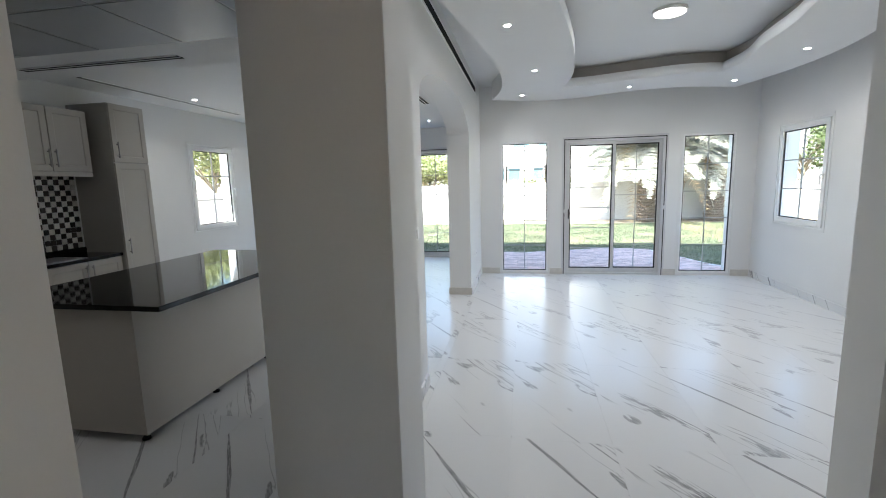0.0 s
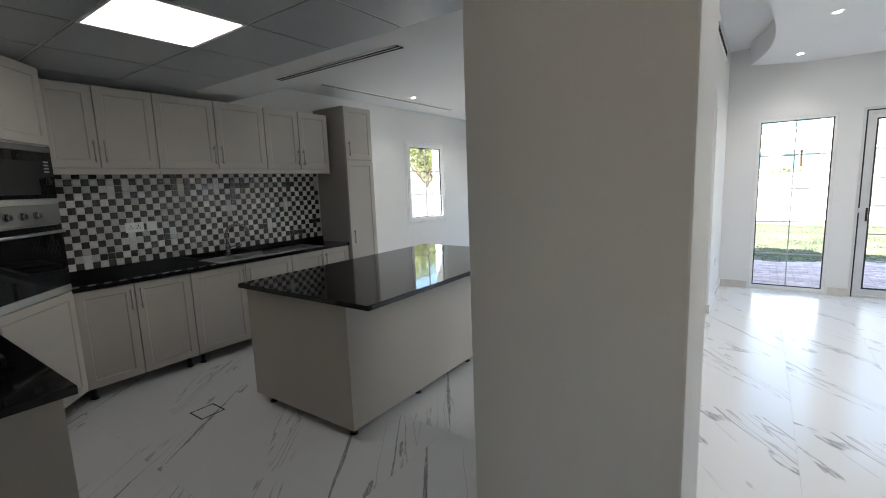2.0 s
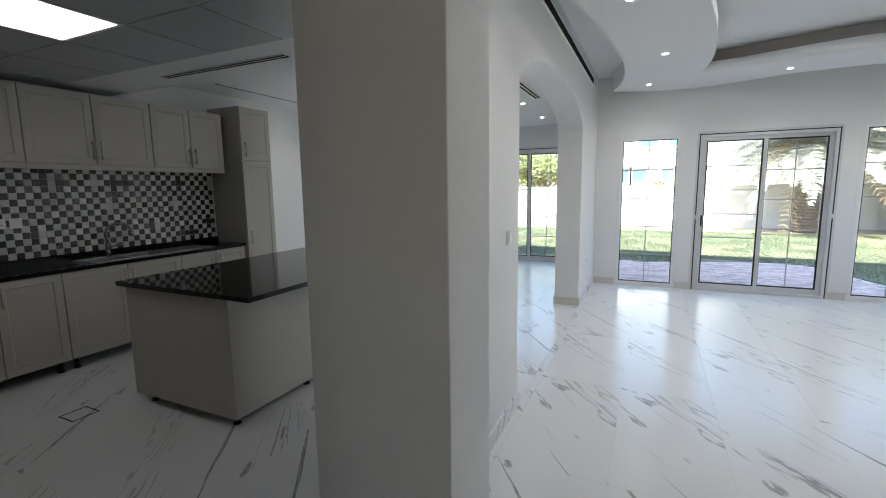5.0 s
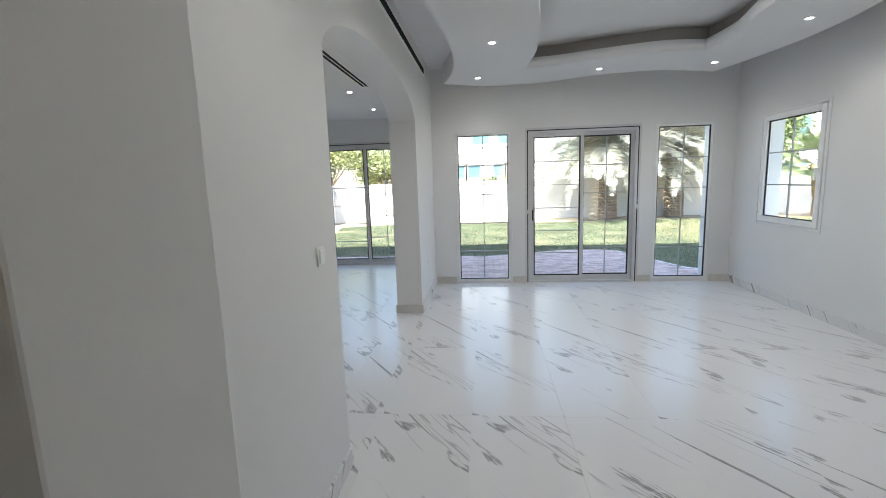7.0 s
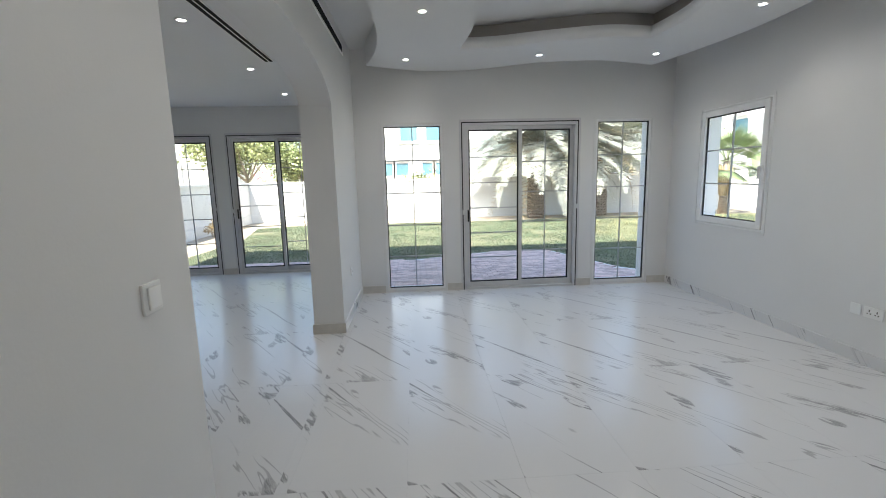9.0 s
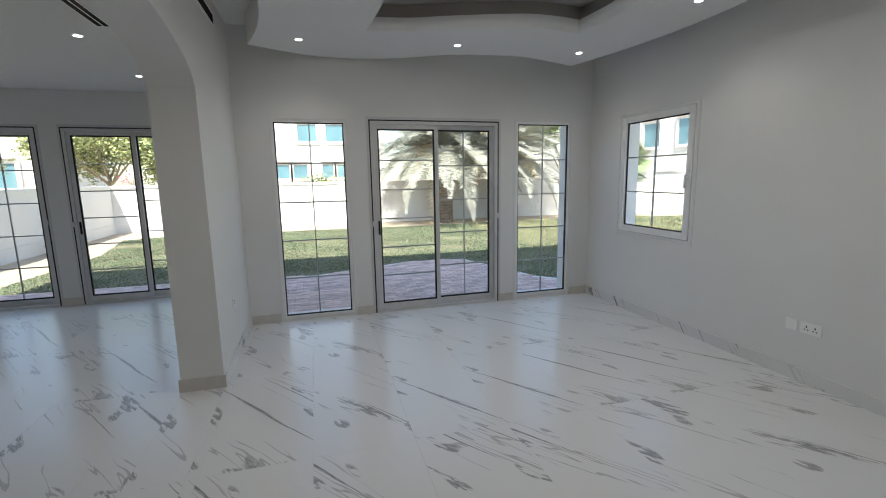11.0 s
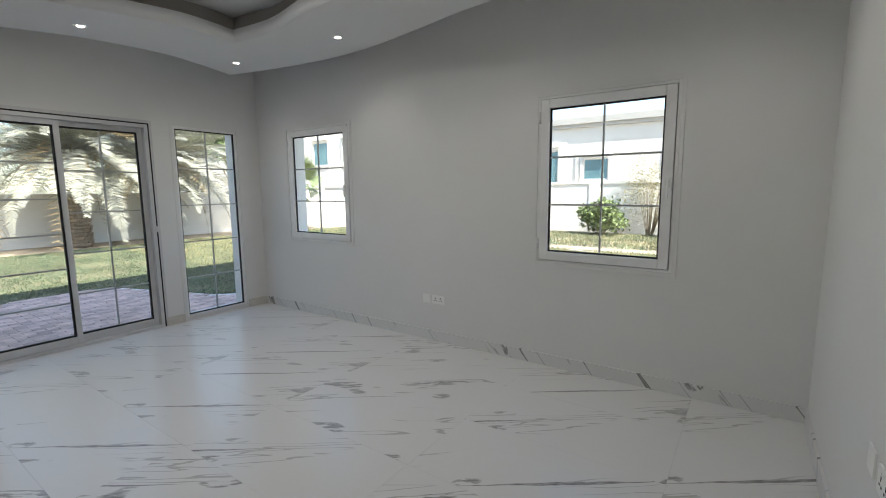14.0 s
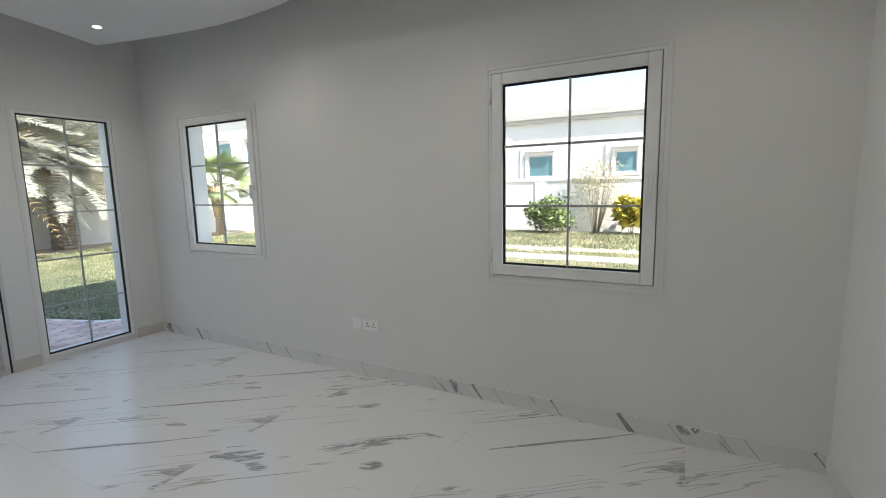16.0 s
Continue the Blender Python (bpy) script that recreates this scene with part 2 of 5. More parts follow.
M_SEAL = material("rubber_seal", (0.015, 0.015, 0.015), 0.7, vary=0.1, scale=30)
M_GLASS = glass_material("window_glass", (0.96, 0.98, 0.97))
# tint that warms the light through the added hall window
M_WARMGLASS = glass_material("warm_light_glass", (0.95, 0.87, 0.78))
M_PLASTIC = material("white_plastic", (0.88, 0.88, 0.86), 0.35, vary=0.01, scale=15)
M_DARKTILE = material("dark_mosaic", (0.036, 0.029, 0.026), 0.22, vary=0.35, scale=45, random_vary=0.45, bump=0.15, bump_scale=90)
M_LIGHTTILE = material("light_mosaic", (0.60, 0.575, 0.545), 0.22, vary=0.12, scale=45, random_vary=0.22, bump=0.15, bump_scale=90)
M_CTILE = material("ceiling_tile", (0.43, 0.45, 0.465), 0.35, vary=0.04, scale=5, random_vary=0.05)
M_DARK = material("vent_dark", (0.006, 0.006, 0.006), 0.8, vary=0.1, scale=20)
M_FILM = material("plastic_film", (0.90, 0.895, 0.86), 0.28, vary=0.03, scale=5, bump=0.6, bump_scale=22)
M_LAMP = emitter("lamp_glow", (1.0, 0.98, 0.95), 10.0)
M_PANEL = emitter("panel_glow", (1.0, 0.98, 0.96), 0.9)
M_ROUND = emitter("round_lamp_glow", (1.0, 0.98, 0.95), 1.5)
M_LAWN = ground_material("lawn_soil", (0.085, 0.11, 0.05), (0.21, 0.185, 0.115), 1.6, 0.5)
M_SAND = ground_material("sandy_soil", (0.36, 0.29, 0.21), (0.48, 0.40, 0.30), 2.5, 0.4)
M_GRASS = material("grass_blades", (0.105, 0.145, 0.085), 0.7, vary=0.5, scale=1.3, random_vary=0.35)
M_DRYGRASS = material("dry_grass_blades", (0.29, 0.27, 0.14), 0.7, vary=0.3, scale=1.3, random_vary=0.35)
M_PAVER = material("paver", (0.60, 0.455, 0.42), 0.85, vary=0.2, scale=9, random_vary=0.22, bump=0.4, bump_scale=80)
M_CONCRETE = material("concrete", (0.48, 0.46, 0.43), 0.9, vary=0.1, scale=3, bump=0.3, bump_scale=50)
M_RENDER = material("white_render", (0.72, 0.705, 0.67), 0.9, vary=0.05, scale=1.5, bump=0.3, bump_scale=60)
M_RENDER2 = material("grey_render", (0.45, 0.44, 0.42), 0.9, vary=0.05, scale=1.5, bump=0.3, bump_scale=60)
M_HOUSE = material("house_render", (0.66, 0.65, 0.62), 0.9, vary=0.04, scale=1.2, bump=0.2, bump_scale=50)
M_TEAL = material("teal_glass", (0.13, 0.25, 0.29), 0.12, vary=0.15, scale=1.0)
M_TRUNK = material("palm_bark", (0.30, 0.235, 0.18), 0.95, vary=0.35, scale=14, bump=0.8, bump_scale=40)
M_FROND = material("date_palm_frond", (0.36, 0.36, 0.30), 0.6, vary=0.25, scale=3, random_vary=0.3)
M_FAN = material("fan_palm_leaf", (0.19, 0.24, 0.11), 0.55, vary=0.25, scale=3, random_vary=0.3)
M_DRYLEAF = material("dry_leaf", (0.34, 0.25, 0.13), 0.8, vary=0.25, scale=5, random_vary=0.3)
M_LEAF = material("shrub_leaf", (0.15, 0.20, 0.075), 0.6, vary=0.3, scale=4, random_vary=0.45)
M_LEAF2 = material("tree_leaf", (0.33, 0.36, 0.16), 0.6, vary=0.3, scale=2, random_vary=0.5)
M_YELLOW = material("croton_leaf", (0.42, 0.36, 0.06), 0.55, vary=0.3, scale=5, random_vary=0.4)
M_PALE = material("pale_vine_leaf", (0.33, 0.30, 0.14), 0.7, vary=0.3, scale=5, random_vary=0.4)
M_DATES = material("date_fruit", (0.55, 0.24, 0.04), 0.5, vary=0.2, scale=20, random_vary=0.3)
M_FLOWER = material("bougainvillea", (0.45, 0.06, 0.14), 0.6, vary=0.3, scale=5, random_vary=0.3)
M_BRANCH = material("branch_bark", (0.33, 0.28, 0.21), 0.9, vary=0.2, scale=20)

for clear, gloss in ((M_BLACKGLASS, 0.03), (M_GRANITE, 0.05)):
    tree_of = clear.node_tree
    shader = tree_of.nodes["Principled BSDF"]
    tree_of.links.remove(shader.inputs["Roughness"].links[0])
    shader.inputs["Roughness"].default_value = gloss
for dull in (M_BLACK, M_IRON, M_DARK, M_GRANITE, M_BLACKGLASS):
    dull.node_tree.nodes["Principled BSDF"].inputs["Specular IOR Level"].default_value = 0.3


# ---- mesh helpers ----
def box(bm, x0, x1, y0, y1, z0, z1, bevel=0.0):
    vs = [bm.verts.new((x, y, z)) for x in (x0, x1) for y in (y0, y1) for z in (z0, z1)]
    fs = [bm.faces.new([vs[i] for i in q]) for q in ((0, 1, 3, 2), (4, 6, 7, 5), (0, 4, 5, 1), (2, 3, 7, 6), (0, 2, 6, 4), (1, 5, 7, 3))]
    if bevel:
        es = list({e for f in fs for e in f.edges})
        bmesh.ops.bevel(bm, geom=es, offset=bevel, segments=2, affect="EDGES", profile=0.6)
    return bm


def boxes(*dims, bevel=0.0):
    bm = bmesh.new()
    for d in dims:
        box(bm, *d, bevel=bevel)
    return bm


def prism(pts, z0, z1, axis="z"):
    """A polygon swept along an axis; for axis x the points are (y, z), for axis y (x, z)."""
    bm = bmesh.new()

    def place(p, h):
        return {"z": (p[0], p[1], h), "x": (h, p[0], p[1]), "y": (p[0], h, p[1])}[axis]

    lo = [bm.verts.new(place(p, z0)) for p in pts]
    hi = [bm.verts.new(place(p, z1)) for p in pts]
    bm.faces.new(lo[::-1])
    bm.faces.new(hi)
    n = len(pts)
    for i in range(n):
        bm.faces.new((lo[i], lo[(i + 1) % n], hi[(i + 1) % n], hi[i]))
    bmesh.ops.recalc_face_normals(bm, faces=bm.faces[:])
    return bm


def rod(bm, a, b, r0, r1=None, seg=8, caps=True):
    a, b = Vector(a), Vector(b)
    r1 = r0 if r1 is None else r1
    d = (b - a).normalized()
    u = d.orthogonal().normalized()
    v = d.cross(u)
    ra = [bm.verts.new(a + (u * math.cos(k * math.tau / seg) + v * math.sin(k * math.tau / seg)) * r0) for k in range(seg)]
    rb = [bm.verts.new(b + (u * math.cos(k * math.tau / seg) + v * math.sin(k * math.tau / seg)) * r1) for k in range(seg)]
    for k in range(seg):
        f = bm.faces.new((ra[k], ra[(k + 1) % seg], rb[(k + 1) % seg], rb[k]))
        f.smooth = True
    if caps:
        bm.faces.new(ra[::-1])
        bm.faces.new(rb)
    return bm


def tube(bm, pts, r, seg=8):
    for a, b in zip(pts[:-1], pts[1:]):
        rod(bm, a, b, r, seg=seg)
    return bm


def mesh_of(name, bm, mat):
    me = bpy.data.meshes.new(name)
    bm.to_mesh(me)
    bm.free()
    me.materials.append(mat)
    return me


def part(name, bm, mat, parent=None, label=""):
    ob = new(name, mesh_of(name, bm, mat))
    if parent:
        ob.parent = parent
    return tagged(ob, label)


def thing(name, label, category, group="", kind="", at=None):
    ob = new(name)
    ob.empty_display_size = 0.1
    if at is not None:
        ob.matrix_basis = at
    return tagged(ob, label, category, group, kind)


def structure(name, bm, mat, label, category="wall"):
    return tagged(part(name, bm, mat), label, category, kind="structure")


def smooth_closed(pts, n=10):
    """A closed curve through the points; a third value of 1 marks a sharp tip."""
    out = []
    m = len(pts)
    for i in range(m):
        p1, p2 = Vector(pts[i][:2]), Vector(pts[(i + 1) % m][:2])
        p0, p3 = Vector(pts[i - 1][:2]), Vector(pts[(i + 2) % m][:2])
        t1 = (p2 - p0) * 0.5 if not pts[i][2] else (p2 - p1) * 0.7
        t2 = (p3 - p1) * 0.5 if not pts[(i + 1) % m][2] else (p2 - p1) * 0.7
        for k in range(n):
            t = k / n
            out.append(p1 * (2 * t ** 3 - 3 * t * t + 1) + t1 * (t ** 3 - 2 * t * t + t) + p2 * (3 * t * t - 2 * t ** 3) + t2 * (t ** 3 - t * t))
    return out


def wall_with(axis, a0, a1, b0, b1, z0, z1, openings):
    """A wall along x or y from a0 to a1, with faces at b0 and b1, and openings (from, to, sill, head)."""
    bm = bmesh.new()

    def add(p, q, lo, hi):
        if q - p > 1e-4 and hi - lo > 1e-4:
            if axis == "x":
                box(bm, p, q, b0, b1, lo, hi)
            else:
                box(bm, b0, b1, p, q, lo, hi)

    at = a0
    for p, q, lo, hi in sorted(openings):
        add(at, p, z0, z1)
        add(p, q, z0, lo)
        add(p, q, hi, z1)
        at = q
    add(at, a1, z0, z1)
    return bm


# ---- the house: walls, floor, ceilings ----
FLOOR_Z = 0.0
BACK_Y, RIGHT_X, LEFT_X = 7.5, 3.72, -0.5
KIT_X, DIN_Y, SOUTH_Y = -4.65, 9.15, 0.10
DIN_CEIL, DROP, SOFFIT, TRAY = 2.72, 2.48, 2.85, 3.12
TOP = 3.3

WIN_LEFT = (-0.15, 0.63, 0.03, 2.21)
SLIDER = (0.89, 2.42, 0.02, 2.21)
WIN_RIGHT = (2.67, 3.42, 0.04, 2.23)
DIN_A = (-2.73, -1.20, 0.02, 2.26)
DIN_B = (-4.54, -3.01, 0.02, 2.26)
W1 = (5.82, 6.90, 0.90, 2.235)
W2 = (2.60, 3.63, 0.89, 2.23)
# unseen opening behind the camera, added to light the hall and column
ADDED_HALL_WIN = (0.7, 1.55, 1.3, 2.12)
KW = (5.77, 6.80, 0.93, 2.25)

structure("wall_north", wall_with("x", -0.5, 3.97, BACK_Y, BACK_Y + 0.25, -0.1, TOP, [WIN_LEFT, SLIDER, WIN_RIGHT]), M_WALL, "white painted wall with tall garden windows and a sliding door")
structure("wall_east", wall_with("y", 1.56, BACK_Y, RIGHT_X, RIGHT_X + 0.25, -0.1, TOP, [W1, W2]), M_WALL, "white painted wall with two casement windows")
structure("wall_south", wall_with("x", 1.48, RIGHT_X, 1.56, 1.774, -0.1, TOP, []), M_WALL, "white painted plain wall")
structure("wall_header", boxes((-0.19, 1.48, 1.24, 1.55, 2.52, TOP)), M_WALL, "white painted beam above the wide opening")
structure("wall_column", boxes((-0.674, -0.18, 1.222, 1.557, 0, TOP), bevel=0.006), M_WALL, "plain painted column between kitchen and living room", "column")
arch = [(1.557, -0.1), (3.07, -0.1), (3.07, 2.2)]
for k in range(1, 32):
    a = math.pi * (1 - k / 32)
    arch.append((4.515 + 1.445 * math.cos(a), 2.2 + 0.33 * math.sin(a)))
arch += [(5.96, 2.2), (5.96, -0.1), (DIN_Y, -0.1), (DIN_Y, TOP), (1.557, TOP)]
structure("wall_arch", prism(arch, -0.80, -0.5, "x"), M_WALL, "white painted wall with a wide shallow arch")
structure("wall_dining", wall_with("x", -4.9, -0.5, DIN_Y, DIN_Y + 0.25, -0.1, TOP, [DIN_A, DIN_B]), M_WALL, "white painted wall with two sliding garden doors")
structure("wall_west", wall_with("y", SOUTH_Y - 0.2, DIN_Y, KIT_X - 0.25, KIT_X, -0.1, TOP, [KW]), M_WALL, "white painted kitchen wall with a casement window")
structure("wall_kitchen_south", boxes((KIT_X - 0.25, -0.35, SOUTH_Y - 0.2, SOUTH_Y, -0.1, TOP), (-0.35, -0.15, SOUTH_Y - 0.2, 0.134, -0.1, TOP)), M_WALL, "white painted kitchen wall")
structure("wall_hall_west", boxes((-0.35, -0.15, -2.6, SOUTH_Y - 0.2, -0.1, TOP)), M_WALL, "plain painted hall wall")
structure("wall_hall_south", wall_with("x", -0.47, 2.7, -2.8, -2.6, -0.1, TOP, [ADDED_HALL_WIN]), M_WALL, "plain painted hall wall")
structure("wall_hall_east", boxes((2.5, 2.7, -2.6, 1.56, -0.1, TOP)), M_WALL, "plain painted hall wall")

floor = structure("floor", boxes((-4.9, 3.97, -2.8, 7.52, -0.12, -0.004), (-4.9, -0.5, 7.52, 9.4, -0.12, -0.004)), M_GROUT, "polished white marble-look porcelain tiles with grey veins", "floor")

structure("ceiling_living", boxes((-0.5, RIGHT_X, 1.774, BACK_Y, TRAY, TOP - 0.003)), M_CEIL, "white upper ceiling of the tray", "ceiling")
structure("ceiling_dining", boxes((KIT_X, -0.8, 2.93, DIN_Y, DIN_CEIL, DIN_CEIL + 0.1)), M_CEIL, "white plasterboard ceiling", "ceiling")
structure("ceiling_hall", boxes((-0.47, 2.5, -2.6, 1.22, 2.52, 2.6), (-0.66, -0.47, SOUTH_Y, 1.22, 2.52, 2.6)), M_CEIL, "plain white hall ceiling", "ceiling")
# unseen block; its height is chosen for the shadow on terrace and lawn
structure("roof", boxes((-5.3, 4.3, -3.2, 7.95, TOP, 5.7), (-5.3, -0.3, 7.95, 9.6, TOP, 3.9)), M_HOUSE, "unseen roof block over the house, its height set to shade the terrace", "roof")

# the hanging soffit of the living room, with its wavy outside and its wavy opening
OUTER = [(-0.30, 2.15, 1), (-0.42, 2.7, 0), (-0.34, 3.25, 0), (-0.16, 4.3, 0), (-0.06, 5.3, 0), (-0.05, 6.0, 0), (-0.12, 6.6, 0), (-0.27, 7.17, 1), (0.3, 7.44, 0), (0.85, 7.47, 0),
         (1.25, 7.34, 0), (1.78, 7.1, 0), (2.4, 7.02, 0), (2.75, 7.09, 0), (3.27, 7.28, 1), (3.40, 6.68, 0), (3.50, 5.98, 0), (3.49, 5.3, 0), (3.37, 4.6, 0), (3.25, 4.0, 0),
         (3.2, 3.3, 0), (3.3, 2.6, 0), (3.4, 2.1, 1), (2.6, 2.0, 0), (1.6, 2.1, 0), (0.6, 2.0, 0)]
INNER = [(0.5, 2.75, 1), (0.42, 3.1, 0), (0.5, 3.45, 0), (0.6, 3.95, 0), (0.73, 4.7, 0), (0.81, 5.45, 0), (0.82, 5.95, 0), (0.77, 6.52, 1), (1.15, 6.46, 0), (1.55, 6.31, 0), (2.1, 6.14, 0),
         (2.4, 6.13, 0), (2.66, 6.17, 1), (2.69, 5.65, 0), (2.58, 5.05, 0), (2.52, 4.4, 0), (2.42, 3.9, 0), (2.38, 3.4, 0), (2.5, 2.75, 1), (1.9, 2.9, 0), (1.1, 2.9, 0)]


def soffit_mesh():
    """The slab between the two outlines, with faces below, outside and inside."""
    bm = bmesh.new()
    o, i = smooth_closed(OUTER), smooth_closed(INNER)
    loops = []
    for pts, z in ((o, SOFFIT), (i, SOFFIT)):
        vs = [bm.verts.new((p.x, p.y, z)) for p in pts]
        es = [bm.edges.new((vs[k], vs[(k + 1) % len(vs)])) for k in range(len(vs))]
        loops.append((vs, es))
    bmesh.ops.triangle_fill(bm, edges=loops[0][1] + loops[1][1], use_beauty=True)
    centre = Vector((1.55, 4.6))
    for (vs, _), rise, back in ((loops[0], TRAY - 0.004 - SOFFIT, 0.0), (loops[1], 0.115, 0.0)):
        up = [bm.verts.new((v.co.x, v.co.y, v.co.z + rise)) for v in vs]
        for k in range(len(vs)):
            q = (k + 1) % len(vs)
            bm.faces.new((vs[k], vs[q], up[q], up[k])).smooth = True
        if rise < 0.2:
            # the top of the lip and the upstand set back behind it
            wide = []
            for v in up:
                d = (Vector(v.co[:2]) - centre).normalized() * 0.14
                wide.append(bm.verts.new((v.co.x + d.x, v.co.y + d.y, v.co.z)))
            rim = [bm.verts.new((v.co.x, v.co.y, TRAY - 0.004)) for v in wide]
            for k in range(len(vs)):
                q = (k + 1) % len(vs)
                bm.faces.new((up[k], up[q], wide[q], wide[k]))
                # the upstand takes the second, darker material
                bm.faces.new((wide[k], wide[q], rim[q], rim[k])).material_index = 1
    bmesh.ops.recalc_face_normals(bm, faces=bm.faces[:])
    return bm


structure("ceiling_soffit", soffit_mesh(), M_CEIL, "white wavy hanging soffit around a taupe-edged raised tray", "ceiling").data.materials.append(M_TAUPE)

# kitchen drop ceiling: frame and grey tiles in one mesh each
structure("ceiling_kitchen", boxes((KIT_X, -0.66, SOUTH_Y, 2.93, DROP, DROP + 0.05), (KIT_X, -0.66, 2.90, 2.93, DROP + 0.05, DIN_CEIL + 0.05)), M_CEIL, "white border of the kitchen's hung ceiling", "ceiling")
PANEL_AT = (-3.06, 1.21)
bm = bmesh.new()
for i in range(-2, 4):
    for j in range(-1, 2):
        x, y = PANEL_AT[0] + 0.61 * i, PANEL_AT[1] + 0.61 * j
        if (i, j) != (0, 0):
            box(bm, max(x + 0.008, -4.28), x + 0.602, max(y + 0.008, SOUTH_Y + 0.4), y + 0.602, DROP - 0.007, DROP - 0.003)
structure("ceiling_kitchen_tiles", bm, M_CTILE, "grey metal lay-in ceiling tiles", "ceiling")
light_panel = thing("panel_light", "square white panel lamp set in the kitchen ceiling", "lamp")
part("diffuser", boxes((PANEL_AT[0] + 0.02, PANEL_AT[0] + 0.59, PANEL_AT[1] + 0.02, PANEL_AT[1] + 0.59, DROP - 0.010, DROP - 0.002)), M_PANEL, light_panel)
part("frame", boxes((PANEL_AT[0], PANEL_AT[0] + 0.61, PANEL_AT[1], PANEL_AT[1] + 0.02, DROP - 0.012, DROP - 0.001), (PANEL_AT[0], PANEL_AT[0] + 0.61, PANEL_AT[1] + 0.59, PANEL_AT[1] + 0.61, DROP - 0.012, DROP - 0.001),
                    (PANEL_AT[0], PANEL_AT[0] + 0.02, PANEL_AT[1] + 0.02, PANEL_AT[1] + 0.59, DROP - 0.012, DROP - 0.001), (PANEL_AT[0] + 0.59, PANEL_AT[0] + 0.61, PANEL_AT[1] + 0.02, PANEL_AT[1] + 0.59, DROP - 0.012, DROP - 0.001)), M_PLASTIC, light_panel)


def skirting(name, runs, mat, h=0.10):
    ob = structure(name, boxes(*[(a, b, c, d, 0, h) for a, b, c, d in runs]), mat, "low marble-look tile skirting", "skirting")
    return ob


T = 0.014
skirting("baseboard_north", [(-0.5, WIN_LEFT[0] - 0.03, BACK_Y - T, BACK_Y), (WIN_LEFT[1] + 0.03, SLIDER[0] - 0.02, BACK_Y - T, BACK_Y), (SLIDER[1] + 0.02, WIN_RIGHT[0] - 0.03, BACK_Y - T, BACK_Y), (WIN_RIGHT[1] + 0.03, RIGHT_X - T, BACK_Y - T, BACK_Y)], M_CREAM)
skirting("baseboard_east", [(RIGHT_X - T, RIGHT_X, 1.774, BACK_Y)], M_SKIRT)
skirting("baseboard_south", [(1.48, RIGHT_X - T, 1.774, 1.774 + T)], M_SKIRT)
skirting("baseboard_arch", [(-0.5, -0.5 + T, 1.56, 3.07), (-0.5, -0.5 + T, 5.96, BACK_Y - T)], M_SKIRT)
skirting("baseboard_pillar", [(-0.80 - T, -0.5 + T, 5.96 - T, 5.96), (-0.8 - T, -0.8, 5.96, DIN_Y)], M_CREAM)
skirting("baseboard_dining", [(DIN_B[1] + 0.02, DIN_A[0] - 0.02, DIN_Y - T, DIN_Y), (DIN_A[1] + 0.02, -0.8 - T, DIN_Y - T, DIN_Y)], M_CREAM)
skirting("baseboard_west", [(KIT_X, KIT_X + T, 4.6, DIN_Y)], M_SKIRT)


# ---- windows and doors ----
def bar_set(parent, axis, a0, a1, z0, z1, at, rows, verticals):
    """Thin glazing bars in a pane."""
    def b(p, q, lo, hi):
        return (p, q, at - 0.009, at + 0.009, lo, hi) if axis == "x" else (at - 0.009, at + 0.009, p, q, lo, hi)
    for k in range(1, rows):
        z = z0 + (z1 - z0) * k / rows
        part("glazing_bar", boxes(b(a0, a1, z - 0.007, z + 0.007)), M_BAR, parent)
    for k in range(1, verticals):
        x = a0 + (a1 - a0) * k / verticals
        part("glazing_bar", boxes(b(x - 0.006, x + 0.006, z0, z1)), M_BAR, parent)


def ring(axis, a0, a1, z0, z1, w, b0, b1, bevel=0.003, sill=None):
    """A rectangular frame of width w between the planes b0 and b1."""
    def b(p, q, lo, hi):
        return (p, q, b0, b1, lo, hi) if axis == "x" else (b0, b1, p, q, lo, hi)
    s = w if sill is None else sill
    return boxes(b(a0, a0 + w, z0, z1), b(a1 - w, a1, z0, z1), b(a0 + w, a1 - w, z1 - w, z1), b(a0 + w, a1 - w, z0, z0 + s), bevel=bevel)


def pane(parent, axis, a0, a1, z0, z1, at):
    bm = boxes((a0, a1, at - 0.003, at + 0.003, z0, z1) if axis == "x" else (at - 0.003, at + 0.003, a0, a1, z0, z1))
    ob = part("pane", bm, M_GLASS, parent)
    ob.visible_shadow = False
    return ob


def architrave(name, axis, o, face, inward):
    """The flat surround on the room's face of the wall."""
    a0, a1, z0, z1 = o
    w, d = 0.03, 0.006
    b0, b1 = sorted((face, face + inward * d))
    return ring(axis, a0 - w, a1 + w, z0 - (w if z0 > 0.5 else -0.005), z1 + w, w, b0, b1, bevel=0.002, sill=w if z0 > 0.5 else 0.004)


def fixed_window(name, axis, o, face, inward, rows, verticals, label):
    a0, a1, z0, z1 = o
    w = thing(name, label, "window", kind="structure")
    part("trim", architrave(name, axis, o, face, inward), M_WALL, w)
    out = -inward
    b0, b1 = sorted((face + out * 0.005, face + out * 0.055))
    part("window_frame", ring(axis, a0, a1, z0, z1, 0.028, b0, b1), M_WFRAME, w)
    at = face + out * 0.03
    part("seal", ring(axis, a0 + 0.028, a1 - 0.028, z0 + 0.028, z1 - 0.028, 0.012, at - 0.012, at + 0.012, bevel=0), M_SEAL, w)
    pane(w, axis, a0 + 0.036, a1 - 0.036, z0 + 0.036, z1 - 0.036, at)
    bar_set(w, axis, a0 + 0.036, a1 - 0.036, z0 + 0.036, z1 - 0.036, at, rows, verticals)
    return w


